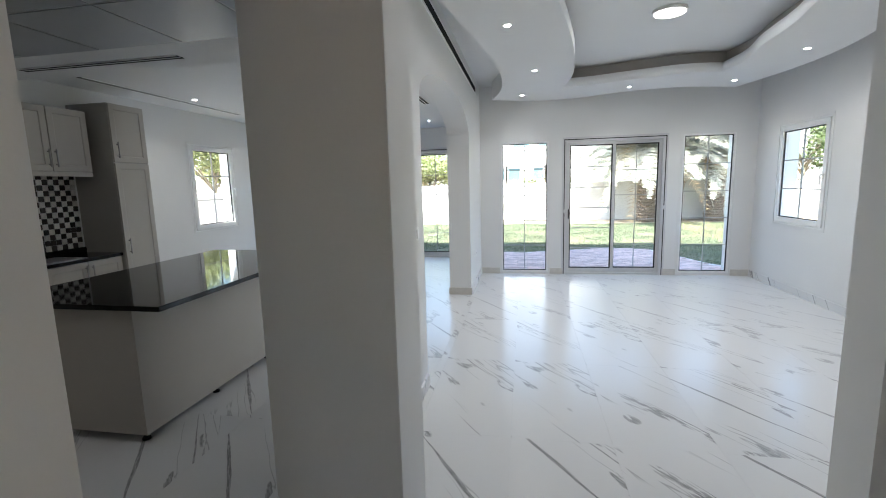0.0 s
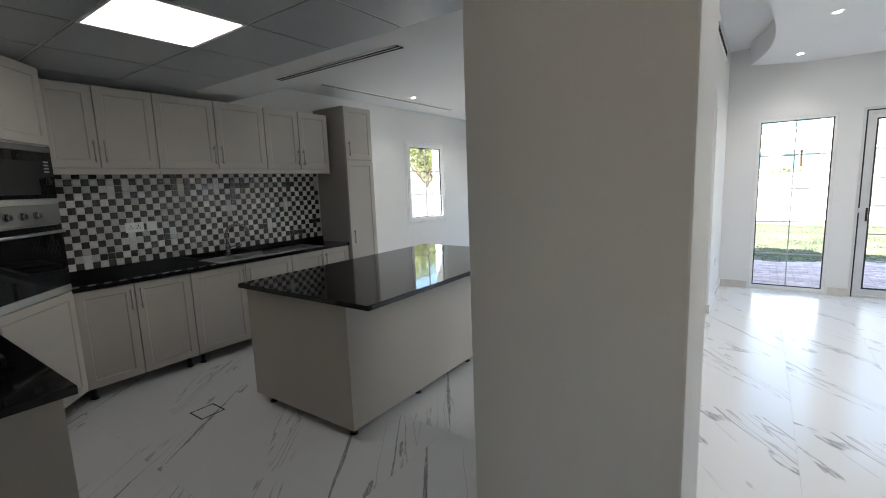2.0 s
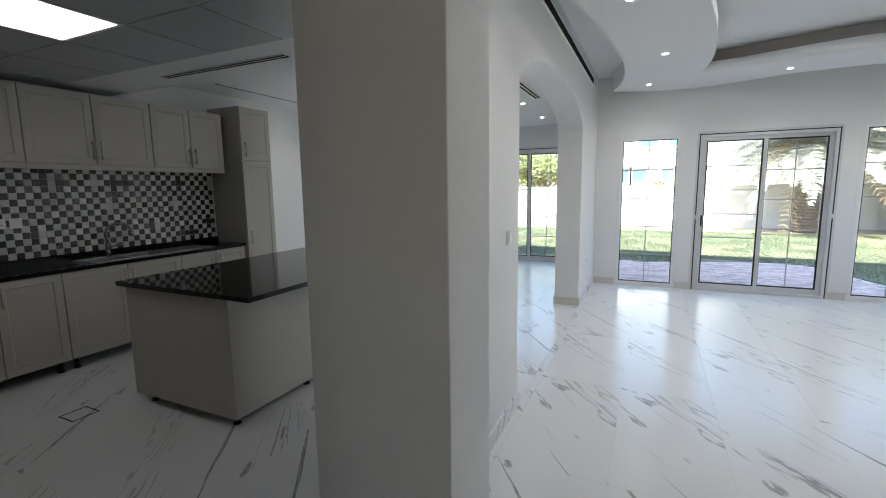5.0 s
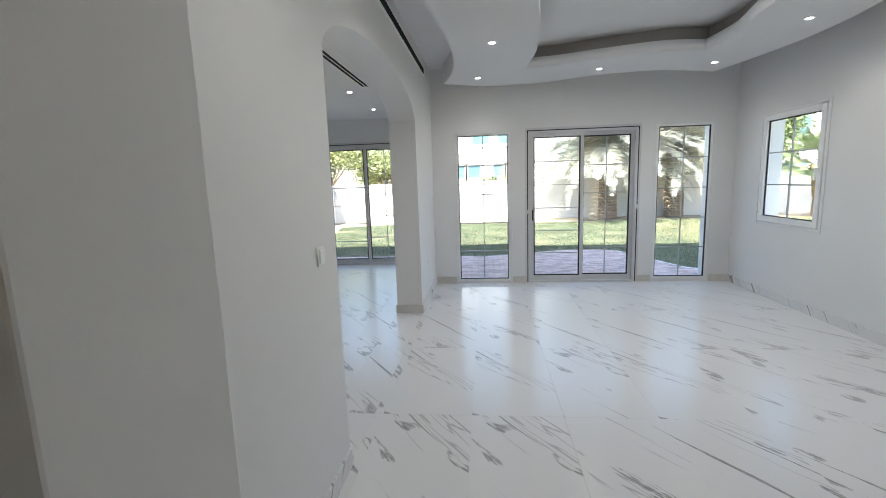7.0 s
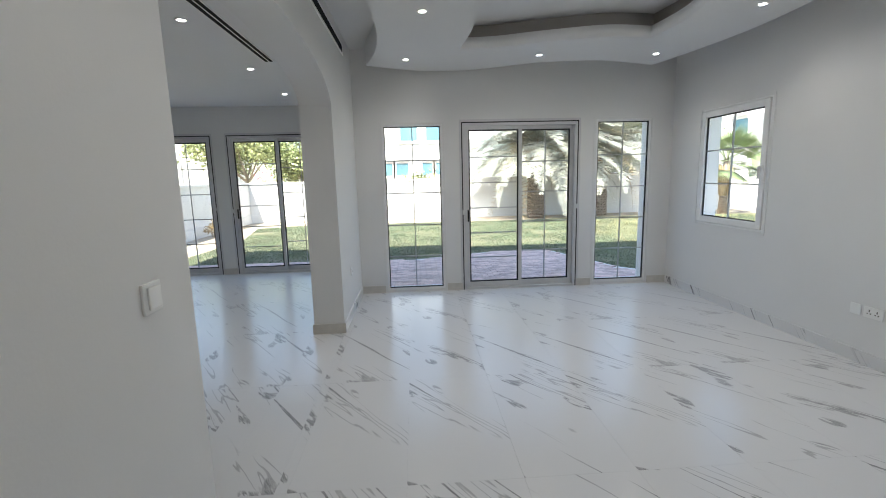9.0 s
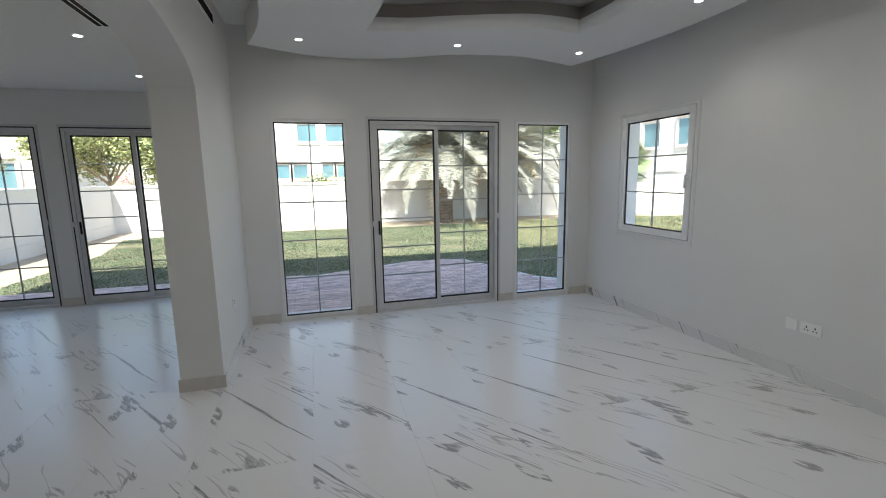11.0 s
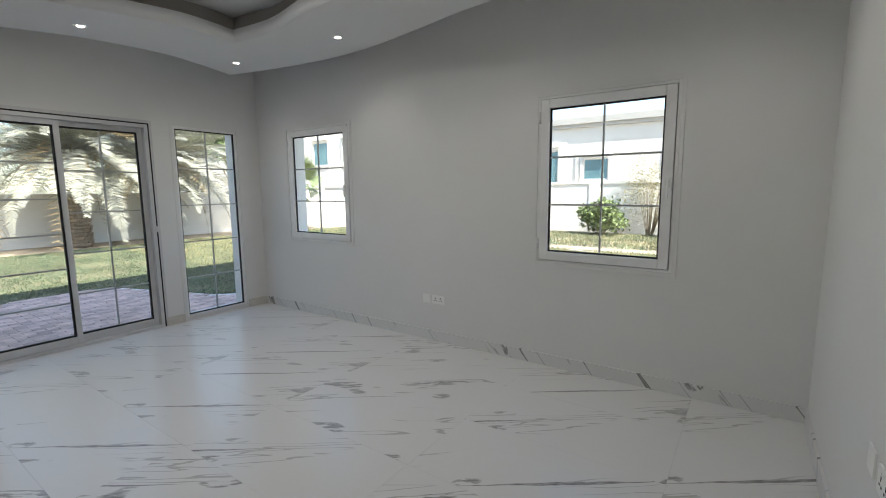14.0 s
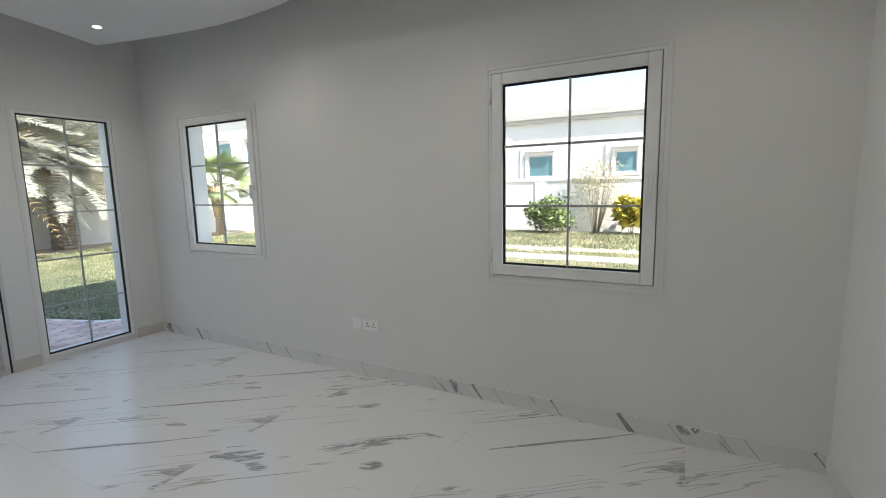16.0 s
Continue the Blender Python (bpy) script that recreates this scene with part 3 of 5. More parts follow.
def slider(name, o, face, label):
    """A two-leaf sliding door in a wall along x, seen from smaller y."""
    a0, a1, z0, z1 = o
    d = thing(name, label, "sliding door", kind="structure")
    part("trim", ring("x", a0 - 0.04, a1 + 0.04, 0.002, z1 + 0.045, 0.04, face - 0.008, face, bevel=0.002, sill=0.003), M_ALU, d)
    part("gap", ring("x", a0 - 0.014, a1 + 0.014, 0.003, z1 + 0.014, 0.014, face - 0.0105, face - 0.001, bevel=0, sill=0.002), M_SEAL, d)
    part("door_frame", ring("x", a0, a1, z0 - 0.02, z1, 0.035, face - 0.012, face + 0.10, sill=0.03), M_ALU, d)
    part("track", boxes((a0 + 0.035, a1 - 0.035, face + 0.02, face + 0.026, z0 + 0.01, z0 + 0.022), (a0 + 0.035, a1 - 0.035, face + 0.06, face + 0.066, z0 + 0.01, z0 + 0.022)), M_ALU, d)
    mid = (a0 + a1) / 2
    for p, q, at, rows, vert in ((a0 + 0.035, mid + 0.025, face + 0.025, 6, 1), (mid - 0.025, a1 - 0.035, face + 0.068, 5, 2)):
        leaf = part("door_leaf", ring("x", p, q, z0 + 0.012, z1 - 0.038, 0.046, at - 0.018, at + 0.018, sill=0.07), M_ALU, d)
        part("seal", ring("x", p + 0.046, q - 0.046, z0 + 0.082, z1 - 0.084, 0.017, at - 0.010, at + 0.010, bevel=0), M_SEAL, leaf)
        pane(leaf, "x", p + 0.062, q - 0.062, z0 + 0.089, z1 - 0.10, at)
        bar_set(leaf, "x", p + 0.062, q - 0.062, z0 + 0.089, z1 - 0.10, at, rows, vert)
    bm = boxes((a0 + 0.055, a0 + 0.075, face - 0.012, face + 0.006, 0.93, 1.09), bevel=0.004)
    part("handle", bm, M_BLACK, d, "black recessed pull")
    part("latch", boxes((a0 - 0.012, a0 + 0.012, face - 0.03, face - 0.012, 1.03, 1.09), bevel=0.004), M_ALU, d)
    part("latch", boxes((a1 - 0.012, a1 + 0.012, face - 0.03, face - 0.012, 1.07, 1.13), bevel=0.004), M_ALU, d)
    return d


def casement(name, o, face, inward, label):
    """A side-hung window in a wall along y."""
    a0, a1, z0, z1 = o
    w = thing(name, label, "window", kind="structure")
    part("trim", architrave(name, "y", o, face, inward), M_WALL, w)
    s = lambda u, v: sorted((face - inward * u, face - inward * v))
    part("window_frame", ring("y", a0, a1, z0, z1, 0.02, *s(0.0, 0.06), bevel=0.002), M_WFRAME, w)
    part("gap", ring("y", a0 + 0.02, a1 - 0.02, z0 + 0.02, z1 - 0.02, 0.006, *s(0.02, 0.05), bevel=0), M_BAR, w)
    sash = part("sash", ring("y", a0 + 0.025, a1 - 0.025, z0 + 0.025, z1 - 0.025, 0.068, *s(-0.012, 0.045), bevel=0.005), M_WFRAME, w)
    at = face - inward * 0.02
    part("seal", ring("y", a0 + 0.093, a1 - 0.093, z0 + 0.093, z1 - 0.093, 0.013, at - 0.007, at + 0.007, bevel=0), M_SEAL, sash)
    pane(sash, "y", a0 + 0.1, a1 - 0.1, z0 + 0.1, z1 - 0.1, at)
    bar_set(sash, "y", a0 + 0.1, a1 - 0.1, z0 + 0.1, z1 - 0.1, at, 3, 2)
    h = face + inward * 0.014
    hy = (a0 + 0.055) if inward < 0 else (a1 - 0.055)
    zc = z0 + (z1 - z0) * 0.48
    bm = boxes((*sorted((h, h + inward * 0.012)), hy - 0.014, hy + 0.014, zc - 0.035, zc + 0.035), bevel=0.003)
    rod(bm, (h, hy, zc + 0.01), (h + inward * 0.04, hy, zc + 0.01), 0.008)
    box(bm, *sorted((h + inward * 0.03, h + inward * 0.045)), hy - 0.01, hy + 0.01, zc - 0.11, zc + 0.02, bevel=0.004)
    part("handle", bm, M_WFRAME, w)
    hinge_y = a1 - 0.015 if inward < 0 else a0 + 0.015
    for z in (z0 + 0.16, z1 - 0.16):
        part("hinge", rod(bmesh.new(), (h, hinge_y, z - 0.045), (h, hinge_y, z + 0.045), 0.009), M_WFRAME, w)
    return w


fixed_window("window_1", "x", WIN_LEFT, BACK_Y, -1, 5, 2, "tall fixed garden window with thin glazing bars")
# added window, out of view: a light source for the column's front
added_hall_window = fixed_window("window_6", "x", ADDED_HALL_WIN, -2.6, 1, 2, 2, "unseen hall window, added with warm tinted glass to light the column")
for piece in added_hall_window.children:
    if piece.name.startswith("pane"):
        piece.data.materials[0] = M_WARMGLASS
        piece.visible_shadow = True
slider("door_1", SLIDER, BACK_Y, "grey aluminium sliding garden door, closed")
fixed_window("window_2", "x", WIN_RIGHT, BACK_Y, -1, 5, 2, "tall fixed garden window with thin glazing bars")
slider("door_2", DIN_A, DIN_Y, "grey aluminium sliding garden door, closed")
slider("door_3", DIN_B, DIN_Y, "grey aluminium sliding garden door, closed")
casement("window_3", W1, RIGHT_X, -1, "white six-pane casement window, closed")
casement("window_4", W2, RIGHT_X, -1, "white six-pane casement window, closed")
casement("window_5", KW, KIT_X, 1, "white six-pane casement window, closed")


# ---- lamps, vents, switches ----
def downlight(x, y, z):
    d = thing("downlight", "small round recessed ceiling spot, lit", "lamp", "recessed spots", at=pose(x, y, z))
    bm = bmesh.new()
    ring_pts = 20
    for r, dz in ((0.042, -0.001), (0.040, -0.005), (0.029, -0.005), (0.027, -0.001)):
        for k in range(ring_pts):
            a = k * math.tau / ring_pts
            bm.verts.new((r * math.cos(a), r * math.sin(a), dz))
    bm.verts.ensure_lookup_table()
    for j in range(3):
        for k in range(ring_pts):
            q = (k + 1) % ring_pts
            bm.faces.new([bm.verts[j * ring_pts + k], bm.verts[j * ring_pts + q], bm.verts[(j + 1) * ring_pts + q], bm.verts[(j + 1) * ring_pts + k]])
    part("rim", bm, M_PLASTIC, d)
    part("bulb", rod(bmesh.new(), (0, 0, -0.0045), (0, 0, -0.001), 0.0265, seg=16), M_LAMP, d)
    return d


first_spot = downlight(*SPOTS[0])
# the copies include the two added spots near the south wall
for x, y, z in SPOTS[1:]:
    copy_thing(first_spot, pose(x, y, z))
round_lamp = thing("round_lamp", "flat round white ceiling lamp, lit", "lamp", at=pose(1.58, 4.6, TRAY))
part("rim", rod(bmesh.new(), (0, 0, -0.03), (0, 0, 0), 0.15, seg=40), M_PLASTIC, round_lamp)
part("diffuser", rod(bmesh.new(), (0, 0, -0.034), (0, 0, -0.029), 0.135, seg=40), M_ROUND, round_lamp)


def slot_vent(a, b, z, width, slots, label):
    """A linear diffuser flush in a ceiling, from a to b."""
    v = thing("slot_vent", label, "air vent", "slot vents")
    (x0, y0), (x1, y1) = a, b
    along_x = abs(x1 - x0) > abs(y1 - y0)
    pitch = width / slots
    c = y0 if along_x else x0
    p, q = (x0, x1) if along_x else (y0, y1)
    p, q = min(p, q), max(p, q)
    for k in range(slots + 1):
        m = c - width / 2 + k * pitch
        d = (p, q, m - 0.005, m + 0.005) if along_x else (m - 0.005, m + 0.005, p, q)
        part("blade", boxes((*d, z - 0.007, z - 0.0005)), M_PLASTIC, v)
    d = (p, q, c - width / 2, c + width / 2) if along_x else (c - width / 2, c + width / 2, p, q)
    part("backing", boxes((*d, z - 0.006, z - 0.0005)), M_DARK, v)
    return v


slot_vent((-3.44, 2.70), (-2.10, 2.70), DROP, 0.075, 2, "long two-slot air diffuser in the kitchen ceiling")
slot_vent((-4.17, 3.80), (-4.17, 6.38), DIN_CEIL, 0.06, 2, "long narrow slot diffuser in the dining ceiling")
slot_vent((-1.16, 3.9), (-1.16, 6.4), DIN_CEIL, 0.09, 2, "long two-slot air diffuser in the dining ceiling")
wall_vent = thing("wall_vent", "long dark slot grille high on the wall", "air vent")
part("backing", boxes((-0.5, -0.496, 2.4, 6.85, 2.90, 2.99)), M_DARK, wall_vent)
part("frame", boxes((-0.5, -0.488, 2.4, 6.85, 2.885, 2.90), (-0.5, -0.488, 2.4, 6.85, 2.99, 3.0), (-0.5, -0.488, 6.85, 6.87, 2.885, 3.0)), M_PLASTIC, wall_vent)


def socket(name, m, gangs, label, holes=True, rocker=False):
    """A wall plate; x runs along the wall and y into the room."""
    s = thing(name, label, "light switch" if rocker else "socket", at=m)
    w = 0.086 if gangs == 1 else 0.147
    part("plate", boxes((-w / 2, w / 2, 0, 0.009, -0.043, 0.043), bevel=0.003), M_PLASTIC, s)
    if rocker:
        part("rocker", boxes((-0.028, 0.028, 0.009, 0.016, -0.032, 0.032), bevel=0.003), M_PLASTIC, s)
    elif holes:
        for g in range(gangs):
            c = (g - (gangs - 1) / 2) * 0.06
            for dx, dz, ww, hh in ((0, 0.012, 0.004, 0.008), (-0.012, -0.010, 0.005, 0.004), (0.012, -0.010, 0.005, 0.004)):
                part("hole", boxes((c + dx - ww, c + dx + ww, 0.009, 0.0096, dz - hh, dz + hh)), M_DARK, s)
            part("rocker", boxes((c - 0.006, c + 0.006, 0.009, 0.012, 0.024, 0.034), bevel=0.001), M_PLASTIC, s)
    return s


socket("wall_socket", pose(RIGHT_X, 4.65, 0.42, rz=90), 2, "white double wall socket")
socket("data_outlet", pose(RIGHT_X, 4.79, 0.42, rz=90), 1, "white blank aerial outlet plate", holes=False)
socket("light_switch", pose(LEFT_X, 2.84, 1.22, rz=-90), 1, "white square rocker light switch", rocker=True)
socket("wall_socket", pose(LEFT_X, 6.6, 0.5, rz=-90), 1, "white single wall socket")
socket("wall_socket", pose(1.92, 1.774, 0.62), 2, "white double wall socket")
socket("data_outlet", pose(2.09, 1.774, 0.62), 1, "white blank outlet plate", holes=False)
thermo = thing("thermostat", "white wall thermostat with a grey screen", "thermostat", at=pose(1.98, 1.774, 1.58))
part("housing", boxes((-0.045, 0.045, 0, 0.025, -0.06, 0.06), bevel=0.005), M_PLASTIC, thermo)
part("screen", boxes((-0.03, 0.03, 0.025, 0.027, 0.0, 0.04)), M_BAR, thermo)


# ---- kitchen ----
def shaker_door(parent, w, h, m, handle=None, name="door"):
    """A framed door; local x across, y out of the front, z up from its bottom corner. handle: (x, z) of a vertical bar's middle."""
    g, r, t = 0.0035, 0.062, 0.018
    bm = bmesh.new()
    box(bm, g, w - g, 0, t - 0.007, g, h - g)
    outer = [(g, g), (w - g, g), (w - g, h - g), (g, h - g)]
    inner = [(r, r), (w - r, r), (w - r, h - r), (r, h - r)]
    deep = [(r + 0.008, r + 0.008), (w - r - 0.008, r + 0.008), (w - r - 0.008, h - r - 0.008), (r + 0.008, h - r - 0.008)]
    lo = [bm.verts.new((x, t - 0.007, z)) for x, z in outer]
    ov = [bm.verts.new((x + (0.002 if x < w / 2 else -0.002), t, z + (0.002 if z < h / 2 else -0.002))) for x, z in outer]
    iv = [bm.verts.new((x, t, z)) for x, z in inner]
    dv = [bm.verts.new((x, t - 0.0065, z)) for x, z in deep]
    for k in range(4):
        q = (k + 1) % 4
        bm.faces.new((lo[k], lo[q], ov[q], ov[k]))
        bm.faces.new((ov[k], ov[q], iv[q], iv[k]))
        bm.faces.new((iv[k], iv[q], dv[q], dv[k]))
    bm.faces.new(dv)
    bmesh.ops.recalc_face_normals(bm, faces=bm.faces[:])
    d = part(name, bm, M_CAB, parent)
    d.matrix_basis = m
    if handle:
        hx, hz = handle
        hb = rod(bmesh.new(), (hx, t + 0.028, hz - 0.085), (hx, t + 0.028, hz + 0.085), 0.0075)
        for dz in (-0.062, 0.062):
            rod(hb, (hx, t, hz + dz), (hx, t + 0.028, hz + dz), 0.005)
        part("handle", hb, M_STEEL, d, "brushed steel bar handle")
    return d


def east_front(x, y, z):
    """Local x runs to smaller y... mirrored so that y points to +x."""
    return pose(x, y, z, rz=-90)


def cabinet_leg(parent, x, y, h=0.1):
    bm = rod(bmesh.new(), (x, y, 0.012), (x, y, h), 0.017, seg=10)
    rod(bm, (x, y, 0), (x, y, 0.012), 0.027, 0.024, seg=12)
    rod(bm, (x, y, h - 0.012), (x, y, h), 0.024, 0.03, seg=12)
    return part("leg", bm, M_BLACK, parent, "black adjustable plastic leg")


UP_FRONT, BASE_FRONT = -4.32, -4.19
for y0, ym, y1 in ((1.30, 1.64, 2.06), (2.06, 2.58, 3.10), (3.10, 3.52, 3.93)):
    c = thing("wall_cabinet", "beige shaker wall cabinet with two closed doors", "cabinet", "kitchen wall cabinets")
    part("body", boxes((KIT_X + 0.003, UP_FRONT, y0 + 0.001, y1 - 0.001, 1.78, 2.41)), M_CABIN, c)
    part("light_rail", boxes((UP_FRONT - 0.03, UP_FRONT + 0.012, y0 + 0.001, y1 - 0.001, 1.735, 1.779), bevel=0.002), M_CAB, c)
    shaker_door(c, ym - y0, 0.63, east_front(UP_FRONT, ym, 1.78), handle=(0.035, 0.13))
    shaker_door(c, y1 - ym, 0.63, east_front(UP_FRONT, y1, 1.78), handle=(y1 - ym - 0.035, 0.13))
for y0, ym, y1 in ((1.30, 1.70, 2.14), (2.14, 2.66, 3.20), (3.20, 3.62, 4.02)):
    c = thing("base_cabinet", "beige shaker base cabinet with two closed doors", "cabinet", "kitchen base cabinets")
    part("body", boxes((KIT_X + 0.003, BASE_FRONT, y0 + 0.001, y1 - 0.001, 0.10, 0.867)), M_CABIN, c)
    shaker_door(c, ym - y0, 0.765, east_front(BASE_FRONT, ym, 0.10), handle=(0.035, 0.64))
    shaker_door(c, y1 - ym, 0.765, east_front(BASE_FRONT, y1, 0.10), handle=(y1 - ym - 0.035, 0.64))
    for yy in (y0 + 0.06, y1 - 0.06):
        cabinet_leg(c, BASE_FRONT - 0.06, yy)
        cabinet_leg(c, KIT_X + 0.1, yy)
tall = thing("tall_cabinet", "tall beige shaker larder cabinet with two stacked doors", "cabinet")
TALL_FRONT = -4.13
part("body", boxes((KIT_X + 0.003, TALL_FRONT, 4.022, 4.47, 0.10, 2.51)), M_CABIN, tall)
shaker_door(tall, 0.448, 0.625, east_front(TALL_FRONT, 4.47, 1.885), handle=(0.40, 0.13))
shaker_door(tall, 0.448, 1.775, east_front(TALL_FRONT, 4.47, 0.105), handle=(0.40, 0.86))
for yy in (4.08, 4.41):
    cabinet_leg(tall, TALL_FRONT - 0.06, yy)
    cabinet_leg(tall, KIT_X + 0.1, yy)

worktop = thing("worktop", "polished black granite worktop with a low upstand", "worktop")
SINK = (2.42, 3.65)
part("slab", boxes((KIT_X + 0.003, -4.155, 1.30, SINK[0] + 0.04, 0.868, 0.9), (KIT_X + 0.003, -4.155, 3.1, 4.02, 0.868, 0.9),
                   (KIT_X + 0.003, -4.58, SINK[0] + 0.04, 3.1, 0.868, 0.9), (-4.22, -4.155, SINK[0] + 0.04, 3.1, 0.868, 0.9)), M_GRANITE, worktop)
part("upstand", boxes((KIT_X + 0.003, KIT_X + 0.022, 1.30, 4.02, 0.9, 0.965), bevel=0.002), M_GRANITE, worktop)

sink = thing("sink", "stainless steel inset sink with two bowls and drainer", "sink")
sx0, sx1 = -4.59, -4.20
part("rim", boxes((sx0, sx1, SINK[0], SINK[0] + 0.06, 0.9, 0.906), (sx0, sx0 + 0.04, SINK[0] + 0.06, 3.1, 0.9, 0.906), (sx1 - 0.03, sx1, SINK[0] + 0.06, 3.1, 0.9, 0.906),
                  (sx0 + 0.04, sx1 - 0.03, 2.76, 2.79, 0.9, 0.906), (sx0, sx1, 3.1, SINK[1], 0.9, 0.906), bevel=0.002), M_STEEL, sink)
for a, b in ((SINK[0] + 0.06, 2.76), (2.79, 3.1)):
    x0, x1 = sx0 + 0.04, sx1 - 0.03
    part("bowl", boxes((x0, x1, a, b, 0.74, 0.743), (x0, x0 + 0.003, a, b, 0.743, 0.903), (x1 - 0.003, x1, a, b, 0.743, 0.903), (x0, x1, a, a + 0.003, 0.743, 0.903), (x0, x1, b - 0.003, b, 0.743, 0.903)), M_STEEL, sink)
for k in range(8):
    yy = 3.15 + k * 0.058
    part("drainer_ridge", boxes((sx0 + 0.04, sx1 - 0.04, yy, yy + 0.012, 0.906, 0.910), bevel=0.0015), M_STEEL, sink)
tap = thing("kitchen_tap", "chrome swan-neck kitchen mixer tap", "tap")
bm = rod(bmesh.new(), (-4.545, 2.71, 0.906), (-4.545, 2.71, 0.98), 0.024, 0.020, seg=14)
rod(bm, (-4.545, 2.71, 0.98), (-4.545, 2.71, 1.04), 0.020, 0.015, seg=14)
part("base", bm, M_CHROME, tap)
neck = [(-4.545, 2.71, 1.02), (-4.545, 2.71, 1.14)] + [(-4.545 + 0.04 * (1 - math.cos(a)), 2.71 + 0.095 * (1 - math.cos(a)), 1.14 + 0.085 * math.sin(a)) for a in [math.pi * k / 12 for k in range(13)]] + [(-4.465, 2.902, 1.09)]
part("spout", tube(bmesh.new(), neck, 0.014, 10), M_CHROME, tap)
part("lever", tube(bmesh.new(), [(-4.545, 2.71, 0.99), (-4.50, 2.76, 1.01), (-4.45, 2.81, 1.02)], 0.009), M_CHROME, tap)
socket("wall_socket", pose(KIT_X + 0.008, 1.93, 1.28, rz=-90), 2, "white double wall socket on the mosaic")
socket("wall_switch", pose(KIT_X + 0.008, 2.07, 1.28, rz=-90), 1, "white square switch plate on the mosaic", rocker=True)

# island
LOW = 0.062
island = thing("kitchen_island", "long beige island unit on short black legs", "kitchen island")
IX0, IX1, IY0, IY1 = -3.10, -2.06, 2.03, 4.17
part("end_panel", boxes((IX0, IX1 - 0.019, IY0, IY0 + 0.018, LOW, 0.867), bevel=0.001), M_CAB, island)
part("back_panel", boxes((IX1 - 0.018, IX1, IY0, IY1, LOW, 0.867), bevel=0.001), M_CAB, island)
part("body", boxes((IX0 + 0.02, IX1 - 0.02, IY0 + 0.02, IY1 - 0.002, LOW, 0.867)), M_CABIN, island)
for k, (a, b) in enumerate(((2.05, 2.58), (2.58, 3.11), (3.11, 3.64), (3.64, 4.17))):
    shaker_door(island, b - a, 0.765, pose(IX0 + 0.02, a, 0.10, rz=90), handle=(b - a - 0.035 if k % 2 == 0 else 0.035, 0.64))
for yy in (2.09, 2.75, 3.45, 4.1):
    cabinet_leg(island, IX1 - 0.07, yy, LOW)
    cabinet_leg(island, IX0 + 0.12, yy, LOW)
island_top = tagged(part("island_worktop", boxes((-3.16, -1.84, 2.0, 4.22, 0.868, 0.9), bevel=0.003), M_GRANITE), "polished black granite island top with an overhang", "worktop")

# hob run along the south wall
HX0, HX1, HY = -3.62, -2.055, 0.72
hobcab = thing("hob_cabinet", "beige base unit with a plain end panel under the hob", "cabinet")
part("body", boxes((HX0 + 0.001, HX1 - 0.02, SOUTH_Y + 0.003, HY - 0.04, 0.10, 0.867)), M_CABIN, hobcab)
part("end_panel", boxes((HX1 - 0.019, HX1, SOUTH_Y + 0.003, HY - 0.02, 0.02, 0.867), bevel=0.001), M_CAB, hobcab)
for a, b in ((HX0 + 0.002, -2.84), (-2.84, HX1 - 0.02)):
    shaker_door(hobcab, b - a, 0.765, pose(a, HY - 0.04, 0.10), handle=(0.4, 0.64))
for xx in (HX0 + 0.1, -2.8, HX1 - 0.1):
    cabinet_leg(hobcab, xx, HY - 0.12)
    cabinet_leg(hobcab, xx, SOUTH_Y + 0.1)
tagged(part("hob_worktop", boxes((HX0 + 0.001, HX1 + 0.025, SOUTH_Y + 0.003, HY + 0.02, 0.868, 0.9), bevel=0.003), M_GRANITE), "polished black granite worktop around the hob", "worktop")
hob = thing("gas_hob", "black glass gas hob with cast-iron pan supports", "hob")
HB = (-3.33, -2.46, 0.17, 0.66)
part("plate", boxes((HB[0], HB[1], HB[2], HB[3], 0.9, 0.912), bevel=0.003), M_BLACKGLASS, hob)
for cx, cy, r in ((-3.17, 0.30, 0.035), (-2.62, 0.30, 0.035), (-3.17, 0.53, 0.028), (-2.62, 0.53, 0.028), (-2.895, 0.40, 0.055)):
    b1 = rod(bmesh.new(), (cx, cy, 0.912), (cx, cy, 0.925), r * 1.25, r, seg=16)
    burner = part("burner", b1, M_STEEL, hob)
    part("cap", rod(bmesh.new(), (cx, cy, 0.925), (cx, cy, 0.933), r, r * 0.9, seg=16), M_IRON, burner)
for x0, x1 in ((-3.32, -3.04), (-3.03, -2.76), (-2.75, -2.47)):
    bm = boxes((x0, x1, 0.19, 0.20, 0.94, 0.952), (x0, x1, 0.63, 0.64, 0.94, 0.952), (x0, x0 + 0.01, 0.20, 0.63, 0.94, 0.952), (x1 - 0.01, x1, 0.20, 0.63, 0.94, 0.952))
    xm = (x0 + x1) / 2
    box(bm, xm - 0.005, xm + 0.005, 0.2, 0.36, 0.942, 0.956)
    box(bm, xm - 0.005, xm + 0.005, 0.47, 0.63, 0.942, 0.956)
    for yy in (0.30, 0.41, 0.53):
        box(bm, x0 + 0.01, x0 + 0.10, yy - 0.005, yy + 0.005, 0.942, 0.956)
        box(bm, x1 - 0.10, x1 - 0.01, yy - 0.005, yy + 0.005, 0.942, 0.956)
    for px in (x0 + 0.005, x1 - 0.005):
        for py in (0.195, 0.635):
            rod(bm, (px, py, 0.912), (px, py, 0.942), 0.006, seg=6)
    part("pan_support", bm, M_IRON, hob)
for k in range(5):
    c = -3.26 + (k % 3) * 0.05, 0.60 - (k // 3) * 0.05
    part("knob", rod(bmesh.new(), (c[0], c[1], 0.912), (c[0], c[1], 0.94), 0.018, 0.015, seg=14), M_STEEL, hob)

